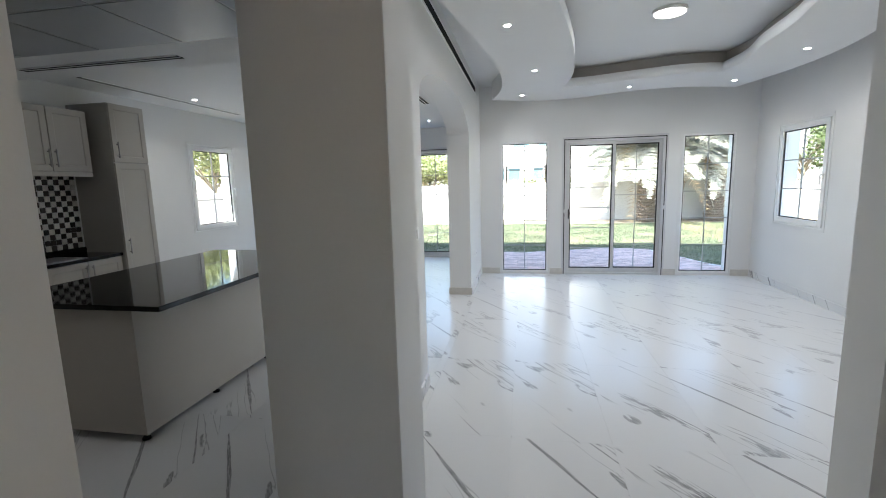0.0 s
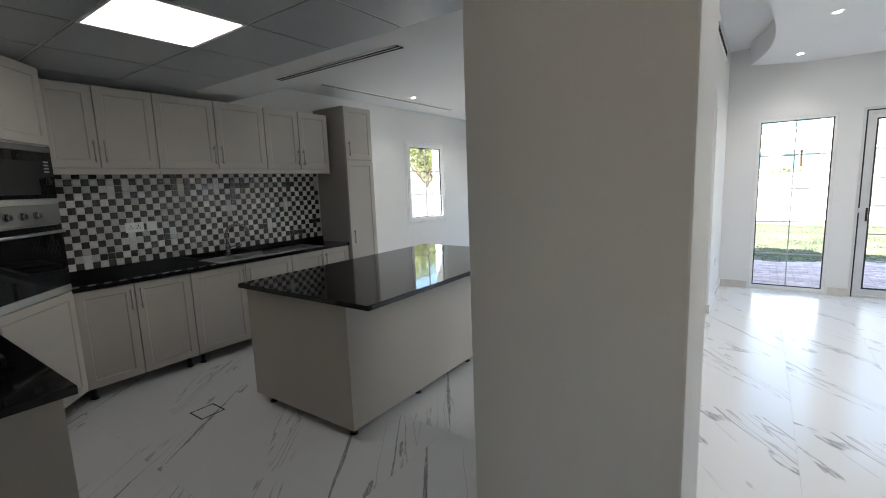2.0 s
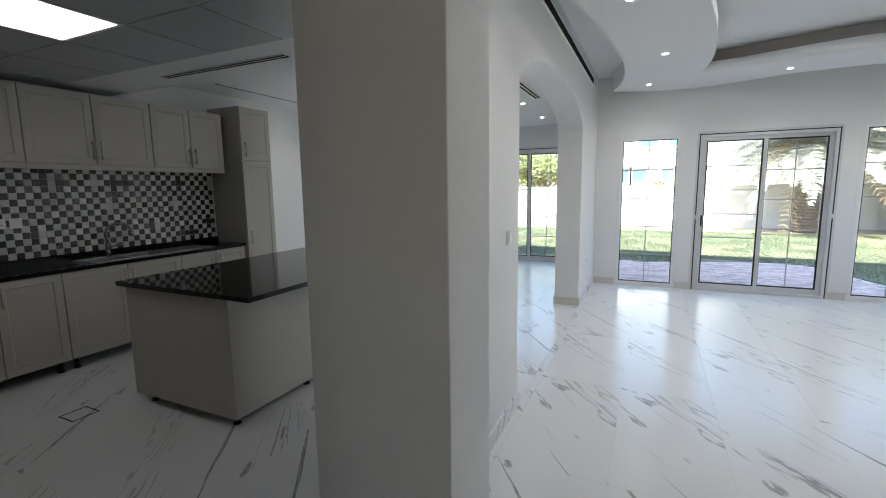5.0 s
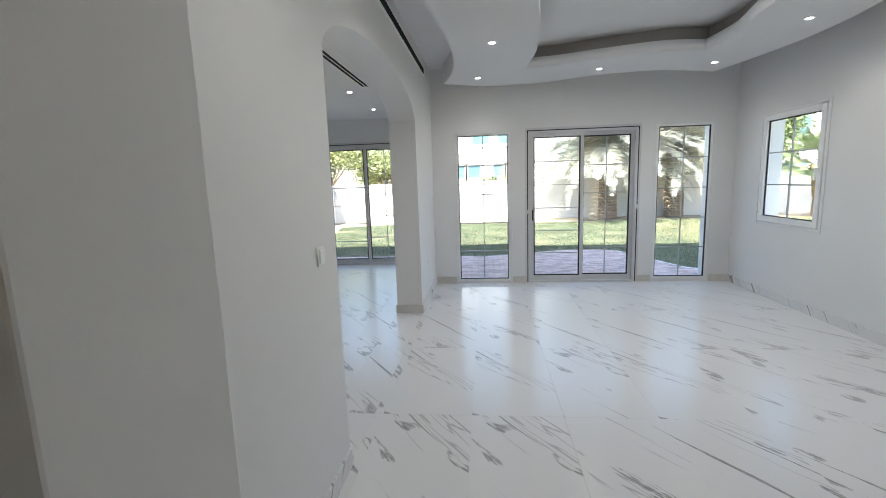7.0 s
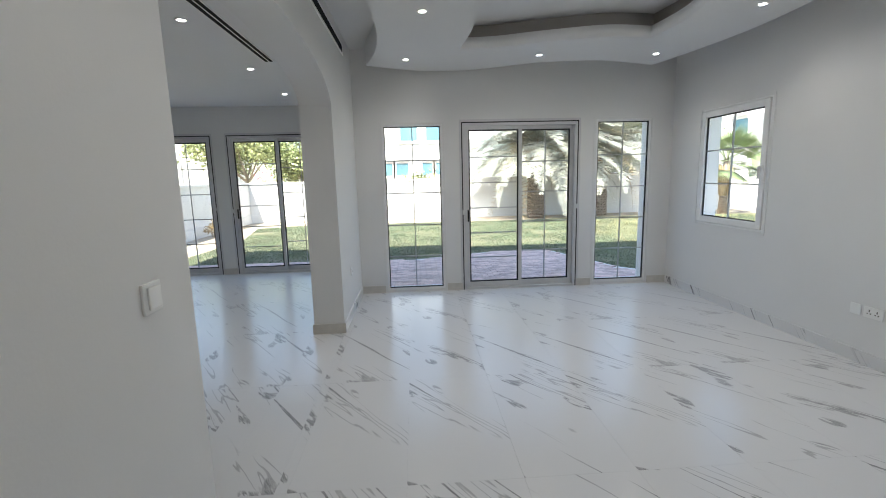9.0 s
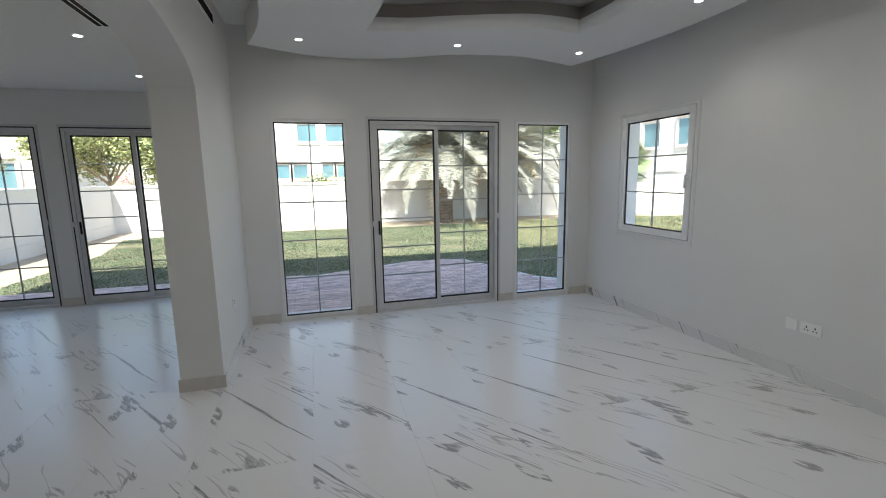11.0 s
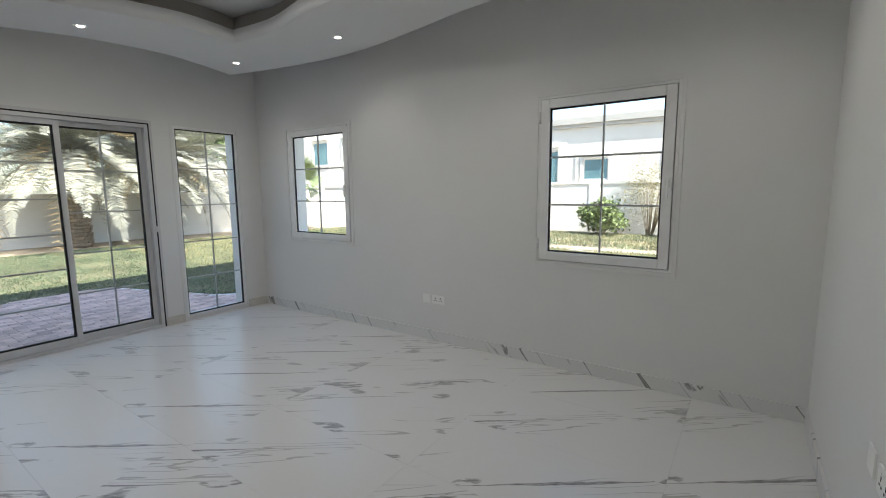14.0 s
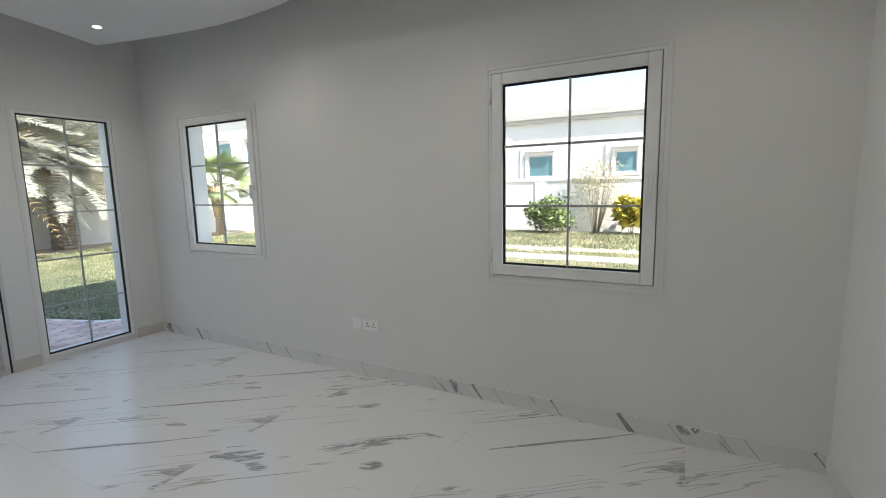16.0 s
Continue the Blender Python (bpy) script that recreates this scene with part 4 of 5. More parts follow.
hood_cab = thing("hood_cabinet", "beige wall cabinet above the cooker hood", "cabinet")
HCX = -2.58
part("body", boxes((-3.40, HCX, SOUTH_Y + 0.003, 0.43, 1.855, 2.46)), M_CAB, hood_cab)
part("light_rail", boxes((-3.38, HCX - 0.02, SOUTH_Y + 0.003, 0.415, 1.80, 1.854), bevel=0.002), M_CAB, hood_cab)
part("light_rail", boxes((-3.36, HCX - 0.05, SOUTH_Y + 0.003, 0.395, 1.757, 1.799), bevel=0.002), M_CAB, hood_cab)
for a, b in ((-3.40, -2.99), (-2.99, HCX)):
    shaker_door(hood_cab, b - a, 0.605, pose(a, 0.43, 1.855), handle=(0.03, 0.12))
hood = thing("cooker_hood", "black slim cooker hood with a rounded front", "cooker hood")
part("body", prism([(SOUTH_Y + 0.01, 1.62), (0.41, 1.62), (0.44, 1.63), (0.475, 1.67), (0.475, 1.755), (SOUTH_Y + 0.01, 1.755)], -3.40, -2.56, "x"), M_BLACK, hood)
bm = boxes((-3.40, -2.55, 0.475, 0.575, 1.668, 1.75), bevel=0.032)
part("front", bm, M_BLACK, hood)
part("button", boxes((-2.9, -2.86, 0.575, 0.578, 1.705, 1.715)), M_STEEL, hood)

# corner oven tower, its front set at an angle
A, B = Vector((-3.622, 0.755)), Vector((-4.185, 1.298))
tower = thing("oven_tower", "tall beige corner housing set diagonally for the ovens", "cabinet")
part("body", prism([(A.x, A.y), (B.x, B.y), (KIT_X + 0.004, B.y), (KIT_X + 0.004, SOUTH_Y + 0.004), (A.x, SOUTH_Y + 0.004)], 0.10, 2.455), M_CABIN, tower)
span = (A - B).length
ang = math.degrees(math.atan2(A.y - B.y, A.x - B.x))


def tower_at(z, out=0.0, side=0.0):
    return pose(B.x, B.y, 0, rz=ang) @ pose(side, out, z)


# local x runs from B to A, local y out of the front
shaker_door(tower, span, 0.525, tower_at(1.925), handle=(span - 0.04, 0.13))
shaker_door(tower, span, 0.785, tower_at(0.105), handle=(span - 0.04, 0.68))
oven_frame = tower_at(0.0)


def in_tower(name, label, category):
    return thing(name, label, category, at=oven_frame)


s0, s1 = 0.014, span - 0.014
fill = part("side_strip", boxes((0.002, s0 - 0.002, 0, 0.012, 0.893, 1.922)), M_BLACK, tower)
fill.matrix_basis = oven_frame
fill = part("side_strip", boxes((s1 + 0.002, span - 0.002, 0, 0.012, 0.893, 1.922)), M_BLACK, tower)
fill.matrix_basis = oven_frame
micro = in_tower("microwave", "black built-in microwave oven with a steel top strip", "microwave")
part("front", boxes((s0, s1, 0.0, 0.022, 1.565, 1.875), bevel=0.003), M_BLACKGLASS, micro)
part("bottom_strip", boxes((s0, s1, 0.0, 0.024, 1.527, 1.563), bevel=0.003), M_STEEL, micro)
part("top_strip", boxes((s0, s1, 0.0, 0.024, 1.877, 1.915), bevel=0.003), M_DARKSTEEL, micro)
part("window", boxes((s0 + 0.16, s1 - 0.07, 0.022, 0.0235, 1.59, 1.81)), M_BLACK, micro)
part("knob", rod(bmesh.new(), (s0 + 0.07, 0.022, 1.68), (s0 + 0.07, 0.036, 1.68), 0.024, 0.021, seg=20), M_BLACK, micro)
part("knob_ring", rod(bmesh.new(), (s0 + 0.07, 0.0215, 1.68), (s0 + 0.07, 0.026, 1.68), 0.028, 0.026, seg=20), M_CHROME, micro)
for k in range(4):
    part("button", boxes((s0 + 0.045, s0 + 0.095, 0.022, 0.0235, 1.74 + k * 0.022, 1.75 + k * 0.022)), M_BAR, micro)
oven = in_tower("oven", "built-in steel oven with a black glass door", "oven")
part("control_panel", boxes((s0, s1, 0.0, 0.022, 1.385, 1.525), bevel=0.003), M_DARKSTEEL, oven)
for k in range(3):
    c = (s0 + s1) / 2 + (k - 1) * 0.13
    part("knob", rod(rod(bmesh.new(), (c, 0.022, 1.455), (c, 0.03, 1.455), 0.026, 0.024, seg=18), (c, 0.03, 1.455), (c, 0.05, 1.455), 0.019, 0.017, seg=18), M_CHROME, oven)
odoor = part("door", boxes((s0, s1, 0.0, 0.022, 0.945, 1.38), bevel=0.003), M_BLACKGLASS, oven)
hb = rod(bmesh.new(), (s0 + 0.04, 0.055, 1.335), (s1 - 0.04, 0.055, 1.335), 0.011, seg=10)
for c in (s0 + 0.08, s1 - 0.08):
    rod(hb, (c, 0.022, 1.335), (c, 0.055, 1.335), 0.008)
part("handle", hb, M_STEEL, odoor, "steel bar handle")
part("bottom_strip", boxes((s0, s1, 0.0, 0.022, 0.897, 0.943), bevel=0.003), M_STEEL, oven)
strip = structure("trim_splashback", boxes((HX0 + 0.004, HX0 + 0.03, SOUTH_Y + 0.008, SOUTH_Y + 0.022, 0.902, 1.655)), M_BLACK, "black edge strip beside the hob splashback", "trim")

# plastic film hanging on the wall beside the hob
bm = bmesh.new()
nu, nv = 120, 90
film_verts = []
for j in range(nv + 1):
    z = 0.02 + 2.45 * j / nv
    for i in range(nu + 1):
        x = -0.62 - 1.28 * i / nu
        sag = 0.035 * (1 - z / 2.5) + 0.012
        fold = 0.9 + 0.7 * math.sin(x * 31 + 1.8 * math.sin(z * 1.7)) + 0.9 * noise.noise((x * 9, z * 1.9, 0)) + 0.35 * noise.noise((x * 30, z * 7, 3))
        y = SOUTH_Y + 0.012 + max(0.0, sag * 0.85 * fold)
        film_verts.append(bm.verts.new((x, y, z)))
for j in range(nv):
    for i in range(nu):
        a = j * (nu + 1) + i
        bm.faces.new((film_verts[a], film_verts[a + 1], film_verts[a + nu + 2], film_verts[a + nu + 1])).smooth = True
bmesh.ops.solidify(bm, geom=bm.faces[:], thickness=0.002)
tagged(part("plastic_sheet", bm, M_FILM), "crumpled milky plastic film hung on the kitchen wall", "plastic sheet")

hatch = thing("floor_hatch", "square tiled floor hatch with a dark metal rim", "floor hatch")
hatch.matrix_basis = pose(-3.26, 1.73, 0.0)
part("rim", ring("x", -0.085, 0.085, -0.085, 0.085, 0.008, 0.0, 0.004, bevel=0), M_DARK, hatch)
hatch.children[0].matrix_basis = pose(0, 0, 0.002, rx=-90)

# ---- garden ----
GROUND = -0.12
ground = structure("ground", boxes((-400, 400, -400, 400, GROUND - 0.3, GROUND - 0.02)), M_SAND, "dry sandy soil", "ground")


bm = prism([(-4.9, 10.55), (-2, 10.5), (0.2, 10.35), (2.0, 11.05), (3.1, 10.95), (3.75, 9.0), (4.9, 8.3), (5.3, 2), (5.3, -3), (12.2, -3), (12.0, 8.0), (13.5, 17.6), (9, 18.1), (3, 17.9), (-4, 18.2), (-5.3, 17.6), (-4.7, 14.6)], GROUND - 0.02, GROUND)
structure("lawn", bm, M_LAWN, "patchy green garden lawn", "lawn")


def inside(x, y, poly):
    hit = False
    for (x0, y0), (x1, y1) in zip(poly, poly[1:] + poly[:1]):
        if (y0 > y) != (y1 > y) and x < (x1 - x0) * (y - y0) / (y1 - y0) + x0:
            hit = not hit
    return hit


LAWN = [(-4.9, 10.55), (-2, 10.5), (0.2, 10.35), (2.0, 11.05), (3.1, 10.95), (3.75, 9.0), (4.9, 8.3), (5.3, 2), (12.2, 2), (12.0, 8.0), (13.5, 17.6), (9, 18.1), (3, 17.9), (-4, 18.2), (-5.3, 17.6), (-4.7, 14.6)]


def grass(name, count, mat, label, seed, region, poly=None, tall=0.05):
    rng = random.Random(seed)
    verts, faces = [], []
    x0, x1, y0, y1 = region
    while len(faces) < count:
        x, y = rng.uniform(x0, x1), rng.uniform(y0, y1)
        if poly and not inside(x, y, poly):
            continue
        if noise.noise((x * 0.9, y * 0.9, seed)) < rng.uniform(-0.7, 0.1):
            continue
        a, h, w = rng.uniform(0, math.tau), tall * rng.uniform(0.5, 1.5), rng.uniform(0.006, 0.014)
        dx, dy = math.cos(a), math.sin(a)
        lean = rng.uniform(-0.6, 0.6) * h
        k = len(verts)
        verts += [(x - dx * w, y - dy * w, GROUND), (x + dx * w, y + dy * w, GROUND), (x - dy * lean, y + dx * lean, GROUND + h)]
        faces.append((k, k + 1, k + 2))
    me = bpy.data.meshes.new(name)
    me.from_pydata(verts, [], faces)
    me.materials.append(mat)
    return tagged(new(name, me), label, "grass", kind="stuff")


grass("grass", 130000, M_GRASS, "short green lawn grass", 3, (-9, 13, 8.3, 19), LAWN, 0.02)
grass("dry_grass", 16000, M_DRYGRASS, "dry straw-coloured blades in the lawn", 9, (-9, 13, 8.3, 19), LAWN, 0.02)
grass("dry_grass", 26000, M_DRYGRASS, "dry yellowing lawn grass", 5, (5.3, 13, 2, 19), LAWN)
grass("dry_grass", 24000, M_DRYGRASS, "dry yellowing grass along the boundary wall", 7, (12.9, 16.6, 1, 17))

grass("grass", 30000, M_GRASS, "short green grass along the boundary wall", 8, (12.6, 16.9, 1, 17), None, 0.05)
# side path
structure("pavement", boxes((10.6, 11.3, -3, 8.2, GROUND - 0.01, GROUND + 0.02)), M_CONCRETE, "narrow pale concrete garden path", "path")

# terrace bed; its pavers are laid last
TERRACE = [(-6.3, 9.38), (-0.32, 9.38), (-0.32, 7.74), (4.0, 7.74), (4.3, 8.4), (3.75, 9.0), (3.1, 10.95), (2.0, 11.05), (0.2, 10.35), (-2, 10.5), (-6.3, 10.6)]
terrace = structure("terrace", prism(TERRACE, GROUND - 0.02, GROUND + 0.035), M_GROUT, "terrace of small reddish-grey block pavers", "terrace")


def boundary(name, a, b, h, label, bands=True):
    """A rendered garden wall with a coping, from a to b."""
    w = thing(name, label, "garden wall", kind="structure")
    (x0, y0), (x1, y1) = a, b
    d = math.degrees(math.atan2(y1 - y0, x1 - x0))
    ln = math.hypot(x1 - x0, y1 - y0)
    w.matrix_basis = pose(x0, y0, GROUND - 0.05, rz=d)
    part("wall", boxes((0, ln, -0.1, 0.1, 0, h)), M_RENDER, w)
    part("coping", boxes((0, ln, -0.14, 0.14, h, h + 0.09), bevel=0.01), M_RENDER, w)
    part("plinth", boxes((0, ln, -0.13, -0.1, 0, 0.35)), M_RENDER, w)
    k = 3.0
    while k < ln:
        part("pier", boxes((k - 0.2, k + 0.2, -0.135, -0.1, 0.35, h)), M_RENDER, w)
        k += 5.0
    return w


boundary("garden_wall", (-6.6, 20.1), (17.2, 20.1), 1.56, "white rendered garden boundary wall with coping")
boundary("garden_wall", (-6.45, -6), (-6.45, 19.99), 1.56, "white rendered garden boundary wall with coping")
boundary("garden_wall", (17.2, 30), (17.2, -10), 1.83, "white rendered garden boundary wall with coping")


def leaf_mesh(bm, c, radii, n, size, rng, shell=0.55, aspect=0.5):
    """Many small leaves scattered in an uneven ellipsoid."""
    for _ in range(n):
        while True:
            d = Vector((rng.uniform(-1, 1), rng.uniform(-1, 1), rng.uniform(-1, 1)))
            if shell < d.length < 1:
                break
        lump = 0.78 + 0.5 * noise.noise(d * 2.3 + Vector(c))
        p = Vector(c) + Vector((d.x * radii[0], d.y * radii[1], d.z * radii[2])) * lump
        u = Vector((rng.gauss(0, 1), rng.gauss(0, 1), rng.gauss(0, 0.6))).normalized() * size * rng.uniform(0.6, 1.4)
        v = u.orthogonal().normalized() * u.length * aspect
        v.rotate(Matrix.Rotation(rng.uniform(0, math.tau), 3, u.normalized()))
        a, b, e, f = p, p + u * 0.5 + v * 0.5, p + u, p + u * 0.5 - v * 0.5
        bm.faces.new([bm.verts.new(q) for q in (a, b, e, f)])
    return bm


def bush(name, at, radii, n, size, mat, label, seed, category="bush", stems=5):
    rng = random.Random(seed)
    b = thing(name, label, category, at=pose(*at))
    sb = bmesh.new()
    for _ in range(stems):
        tip = (rng.uniform(-0.6, 0.6) * radii[0], rng.uniform(-0.6, 0.6) * radii[1], radii[2] * rng.uniform(0.9, 1.6))
        rod(sb, (tip[0] * 0.15, tip[1] * 0.15, 0), tip, 0.012, 0.004, seg=5)
    part("stems", sb, M_BRANCH, b)
    bm = bmesh.new()
    for _ in range(7):
        c = (rng.uniform(-0.5, 0.5) * radii[0], rng.uniform(-0.5, 0.5) * radii[1], radii[2] * rng.uniform(0.6, 1.3))
        leaf_mesh(bm, c, [r * 0.6 for r in radii], n // 7, size, rng, 0.3)
    part("foliage", bm, mat, b)
    return b


def tree(name, at, height, spread, n, size, mat, label, seed):
    rng = random.Random(seed)
    t = thing(name, label, "tree", at=pose(*at))
    tb, bm = bmesh.new(), bmesh.new()
    rod(tb, (0, 0, 0), (0.05, 0.05, height * 0.45), 0.11, 0.07, seg=8)
    for _ in range(9):
        a, r = rng.uniform(0, math.tau), spread * rng.uniform(0.2, 0.75)
        tip = Vector((math.cos(a) * r, math.sin(a) * r, height * rng.uniform(0.5, 0.95)))
        rod(tb, (0.05, 0.05, height * rng.uniform(0.3, 0.45)), tip, 0.05, 0.015, seg=6)
        leaf_mesh(bm, tip, (spread * 0.42, spread * 0.42, height * 0.2), n // 9, size, rng, 0.2)
    part("trunk", tb, M_BRANCH, t)
    part("crown", bm, mat, t)
    return t


def frond_mesh(length, droop, rng, pairs=96):
    """One feather leaf along +x, arching down, with narrow leaflets."""
    bm = bmesh.new()
    mid = []
    for k in range(17):
        s = k / 16
        mid.append(Vector((length * (s - 0.12 * s * s), 0, length * (0.35 * s - droop * s * s))))
    for k in range(16):
        rod(bm, mid[k], mid[k + 1], 0.022 * (1 - k / 17), 0.022 * (1 - (k + 1) / 17), seg=4, caps=False)
    for k in range(pairs):
        s = 0.12 + 0.88 * k / pairs
        f = s * 16
        i = min(15, int(f))
        p = mid[i].lerp(mid[i + 1], f - i)
        t = (mid[i + 1] - mid[i]).normalized()
        ln = 0.50 * math.sin(math.pi * (0.15 + 0.8 * s)) * rng.uniform(0.8, 1.15)
        for side in (-1, 1):
            d = (t * 0.65 + Vector((0, side * 0.9, 0.25 + rng.uniform(-0.35, 0.2)))).normalized()
            w = t * 0.0085
            tip = p + d * ln + Vector((0, 0, -0.10 * ln))
            bm.faces.new([bm.verts.new(q) for q in (p - w, p + d * ln * 0.5 - w * 1.4, tip, p + d * ln * 0.5 + w * 1.4, p + w)])
    return bm


def date_palm(at, trunk_h, fronds, length, seed, label):
    rng = random.Random(seed)
    p = thing("date_palm", label, "palm tree", at=pose(*at))
    bm = bmesh.new()
    rings = 26
    for k in range(rings):
        z0, z1 = trunk_h * k / rings, trunk_h * (k + 1) / rings
        r = 0.27 + 0.05 * (1 - k / rings) + rng.uniform(-0.01, 0.01)
        rod(bm, (0, 0, z0), (0, 0, z1), r * 0.92, r * 1.08, seg=14)
        for j in range(9):
            a = math.tau * (j + 0.5 * (k % 2)) / 9
            rod(bm, (r * 0.9 * math.cos(a), r * 0.9 * math.sin(a), z0), ((r + 0.05) * math.cos(a), (r + 0.05) * math.sin(a), z1), 0.05, 0.02, seg=4)
    part("trunk", bm, M_TRUNK, p)
    shapes = [mesh_of("frond", frond_mesh(length, d, rng), M_FROND) for d in (0.36, 0.5, 0.66)]
    dead = mesh_of("frond", frond_mesh(length * 0.7, 1.3, rng, 30), M_DRYLEAF)
    for k in range(fronds):
        f = new("frond", shapes[k % 3] if k % 9 else dead)
        f.parent = p
        lift = 78 - 84 * ((k + 0.5) / fronds) + rng.uniform(-8, 8)
        f.matrix_basis = pose(0, 0, trunk_h - 0.05, rz=k * 137.5 + rng.uniform(-9, 9)) @ pose(0, 0, 0, ry=-lift + 15) @ pose(0, 0, 0, rx=rng.uniform(-25, 25))
    for k in range(3):
        a = math.radians((200, 250, 320)[k])
        db = bmesh.new()
        for _ in range(90):
            c = Vector((0.45 * math.cos(a), 0.45 * math.sin(a), trunk_h - 0.25)) + Vector((rng.gauss(0, 0.07), rng.gauss(0, 0.07), rng.uniform(-0.3, 0.15)))
            rod(db, c, c + Vector((0, 0, -0.035)), 0.013, 0.010, seg=5)
        rod(db, (0.1 * math.cos(a), 0.1 * math.sin(a), trunk_h), (0.45 * math.cos(a), 0.45 * math.sin(a), trunk_h - 0.1), 0.015, seg=5)
        part("date_bunch", db, M_DATES, p, "orange bunch of dates")
    return p


date_palm((5.0, 18.9, GROUND), 2.75, 150, 3.8, 11, "large date palm with arching grey-green fronds and dates")
date_palm((7.6, 19.2, GROUND), 2.5, 96, 3.4, 12, "date palm beside the garden wall")


def fan_palm(at, h, seed, label):
    rng = random.Random(seed)
    p = thing("fan_palm", label, "palm tree", at=pose(*at))
    part("trunk", rod(bmesh.new(), (0, 0, 0), (0.05, 0, h), 0.16, 0.11, seg=12), M_TRUNK, p)
    bm = bmesh.new()
    for k in range(17):
        a = math.tau * k / 17
        rod(bm, (0.1 * math.cos(a), 0.1 * math.sin(a), h * 0.35), (0.26 * math.cos(a), 0.26 * math.sin(a), h * 0.92), 0.06, 0.02, seg=5)
    part("skirt", bm, M_DRYLEAF, p, "skirt of dry brown leaves")
    leaf = bmesh.new()
    for k in range(28):
        a = math.radians(-80 + 160 * k / 27)
        tip = Vector((0.75 + 0.75 * math.cos(a), 0.75 * math.sin(a), -0.10 * abs(math.sin(a)) - 0.08))
        b = Vector((0.75, 0, 0))
        side = Vector((-math.sin(a), math.cos(a), 0)) * 0.020
        m = b.lerp(tip, 0.55)
        leaf.faces.new([leaf.verts.new(q) for q in (b, m + side, tip, m - side)])
    rod(leaf, (0, 0, 0), (0.75, 0, 0), 0.012, seg=5)
    me = mesh_of("leaf", leaf, M_FAN)
    for k in range(30):
        f = new("leaf", me)
        f.parent = p
        f.matrix_basis = pose(0.05, 0, h - 0.03, rz=k * 137.5) @ pose(0, 0, 0, ry=-75 + 110 * k / 30) @ pose(0, 0, 0, rx=rng.uniform(-30, 30))
    return p


fan_palm((12.0, 18.0, GROUND), 2.0, 21, "fan palm with bright green leaves and a dry skirt")
bush("shrub", (16.1, 6.45, GROUND), (0.8, 0.95, 0.72), 2600, 0.14, M_LEAF, "rounded dark green garden shrub by the wall", 31)
bush("croton", (16.3, 3.85, GROUND), (0.45, 0.45, 0.7), 900, 0.30, M_YELLOW, "yellow variegated croton shrub", 32)
bush("climbing_vine", (16.75, 5.0, GROUND), (0.3, 1.25, 1.75), 2300, 0.06, M_PALE, "sparse pale climbing vine on the boundary wall", 33, "vine", 26)
bush("shrub", (9.4, 21.1, GROUND), (0.9, 0.5, 1.35), 1500, 0.14, M_LEAF, "green shrub showing above the garden wall", 34)
bush("shrub", (1.0, 21.2, GROUND), (1.6, 0.8, 1.25), 1500, 0.16, M_LEAF2, "shrub showing above the garden wall", 36)
tree("tree", (-7.5, 23.0, GROUND), 4.3, 3.2, 15000, 0.13, M_LEAF2, "broad leafy tree behind the garden wall", 41)
tree("tree", (-4.6, 22.6, GROUND), 4.0, 2.8, 14000, 0.13, M_LEAF2, "broad leafy tree behind the garden wall", 42)
tree("tree", (-11.5, 19.5, GROUND), 4.2, 2.6, 6000, 0.17, M_LEAF2, "leafy tree behind the garden wall", 43)
tree("tree", (-13.2, 13.5, GROUND), 4.4, 3.0, 7000, 0.17, M_LEAF2, "leafy tree behind the garden wall", 44)
tree("tree", (-13.2, 17.5, GROUND), 4.8, 3.0, 7000, 0.17, M_LEAF2, "leafy tree behind the garden wall", 45)
tree("tree", (13.2, 24.0, GROUND), 5.2, 2.6, 6000, 0.17, M_LEAF, "leafy tree behind the garden wall", 46)
tree("tree", (9.6, 22.6, GROUND), 4.4, 2.2, 5000, 0.16, M_LEAF2, "leafy tree behind the garden wall", 47)
bush("dry_shrub", (-5.95, 15.6, GROUND), (0.2, 0.5, 0.28), 260, 0.07, M_DRYLEAF, "small dry shrub at the foot of the wall", 49, stems=9)
bush("bougainvillea", (-6.0, 20.9, 1.4), (0.5, 0.3, 0.3), 60, 0.08, M_FLOWER, "pink bougainvillea flowers in the tree", 48)


def house(name, m, w, d, h, windows, label, surround=False):
    """A flat-roofed rendered house; local x along its front, y into it. windows: (x, z, width, height)."""
    b = thing(name, label, "house", at=m)
    part("wall", boxes((0, w, 0, d, 0, h)), M_HOUSE, b)
    part("roof", boxes((-0.25, w + 0.25, -0.25, d + 0.25, h, h + 0.28), (-0.15, w + 0.15, -0.15, d + 0.15, h - 0.15, h - 0.002), bevel=0.01), M_RENDER2, b)
    for x, z, ww, hh in windows:
        win = part("window", ring("x", x - 0.14, x + ww + 0.14, z - 0.14, z + hh + 0.14, 0.14, -0.10, 0.0, bevel=0.01), M_HOUSE, b)
        part("pane", boxes((x, x + ww, -0.02, 0.0, z, z + hh)), M_TEAL, win)
        part("frame", ring("x", x, x + ww, z, z + hh, 0.05, -0.04, -0.021, bevel=0), M_HOUSE, win)
        if surround:
            part("surround", ring("x", x - 0.36, x + ww + 0.36, z - 0.36, z + hh + 0.36, 0.2, -0.06, 0.0, bevel=0.01), M_HOUSE, win)
        part("canopy", boxes((x - 0.06, x + ww + 0.06, -0.22, 0.0, z + hh + 0.142, z + hh + 0.23), bevel=0.01), M_HOUSE, win)
    return b


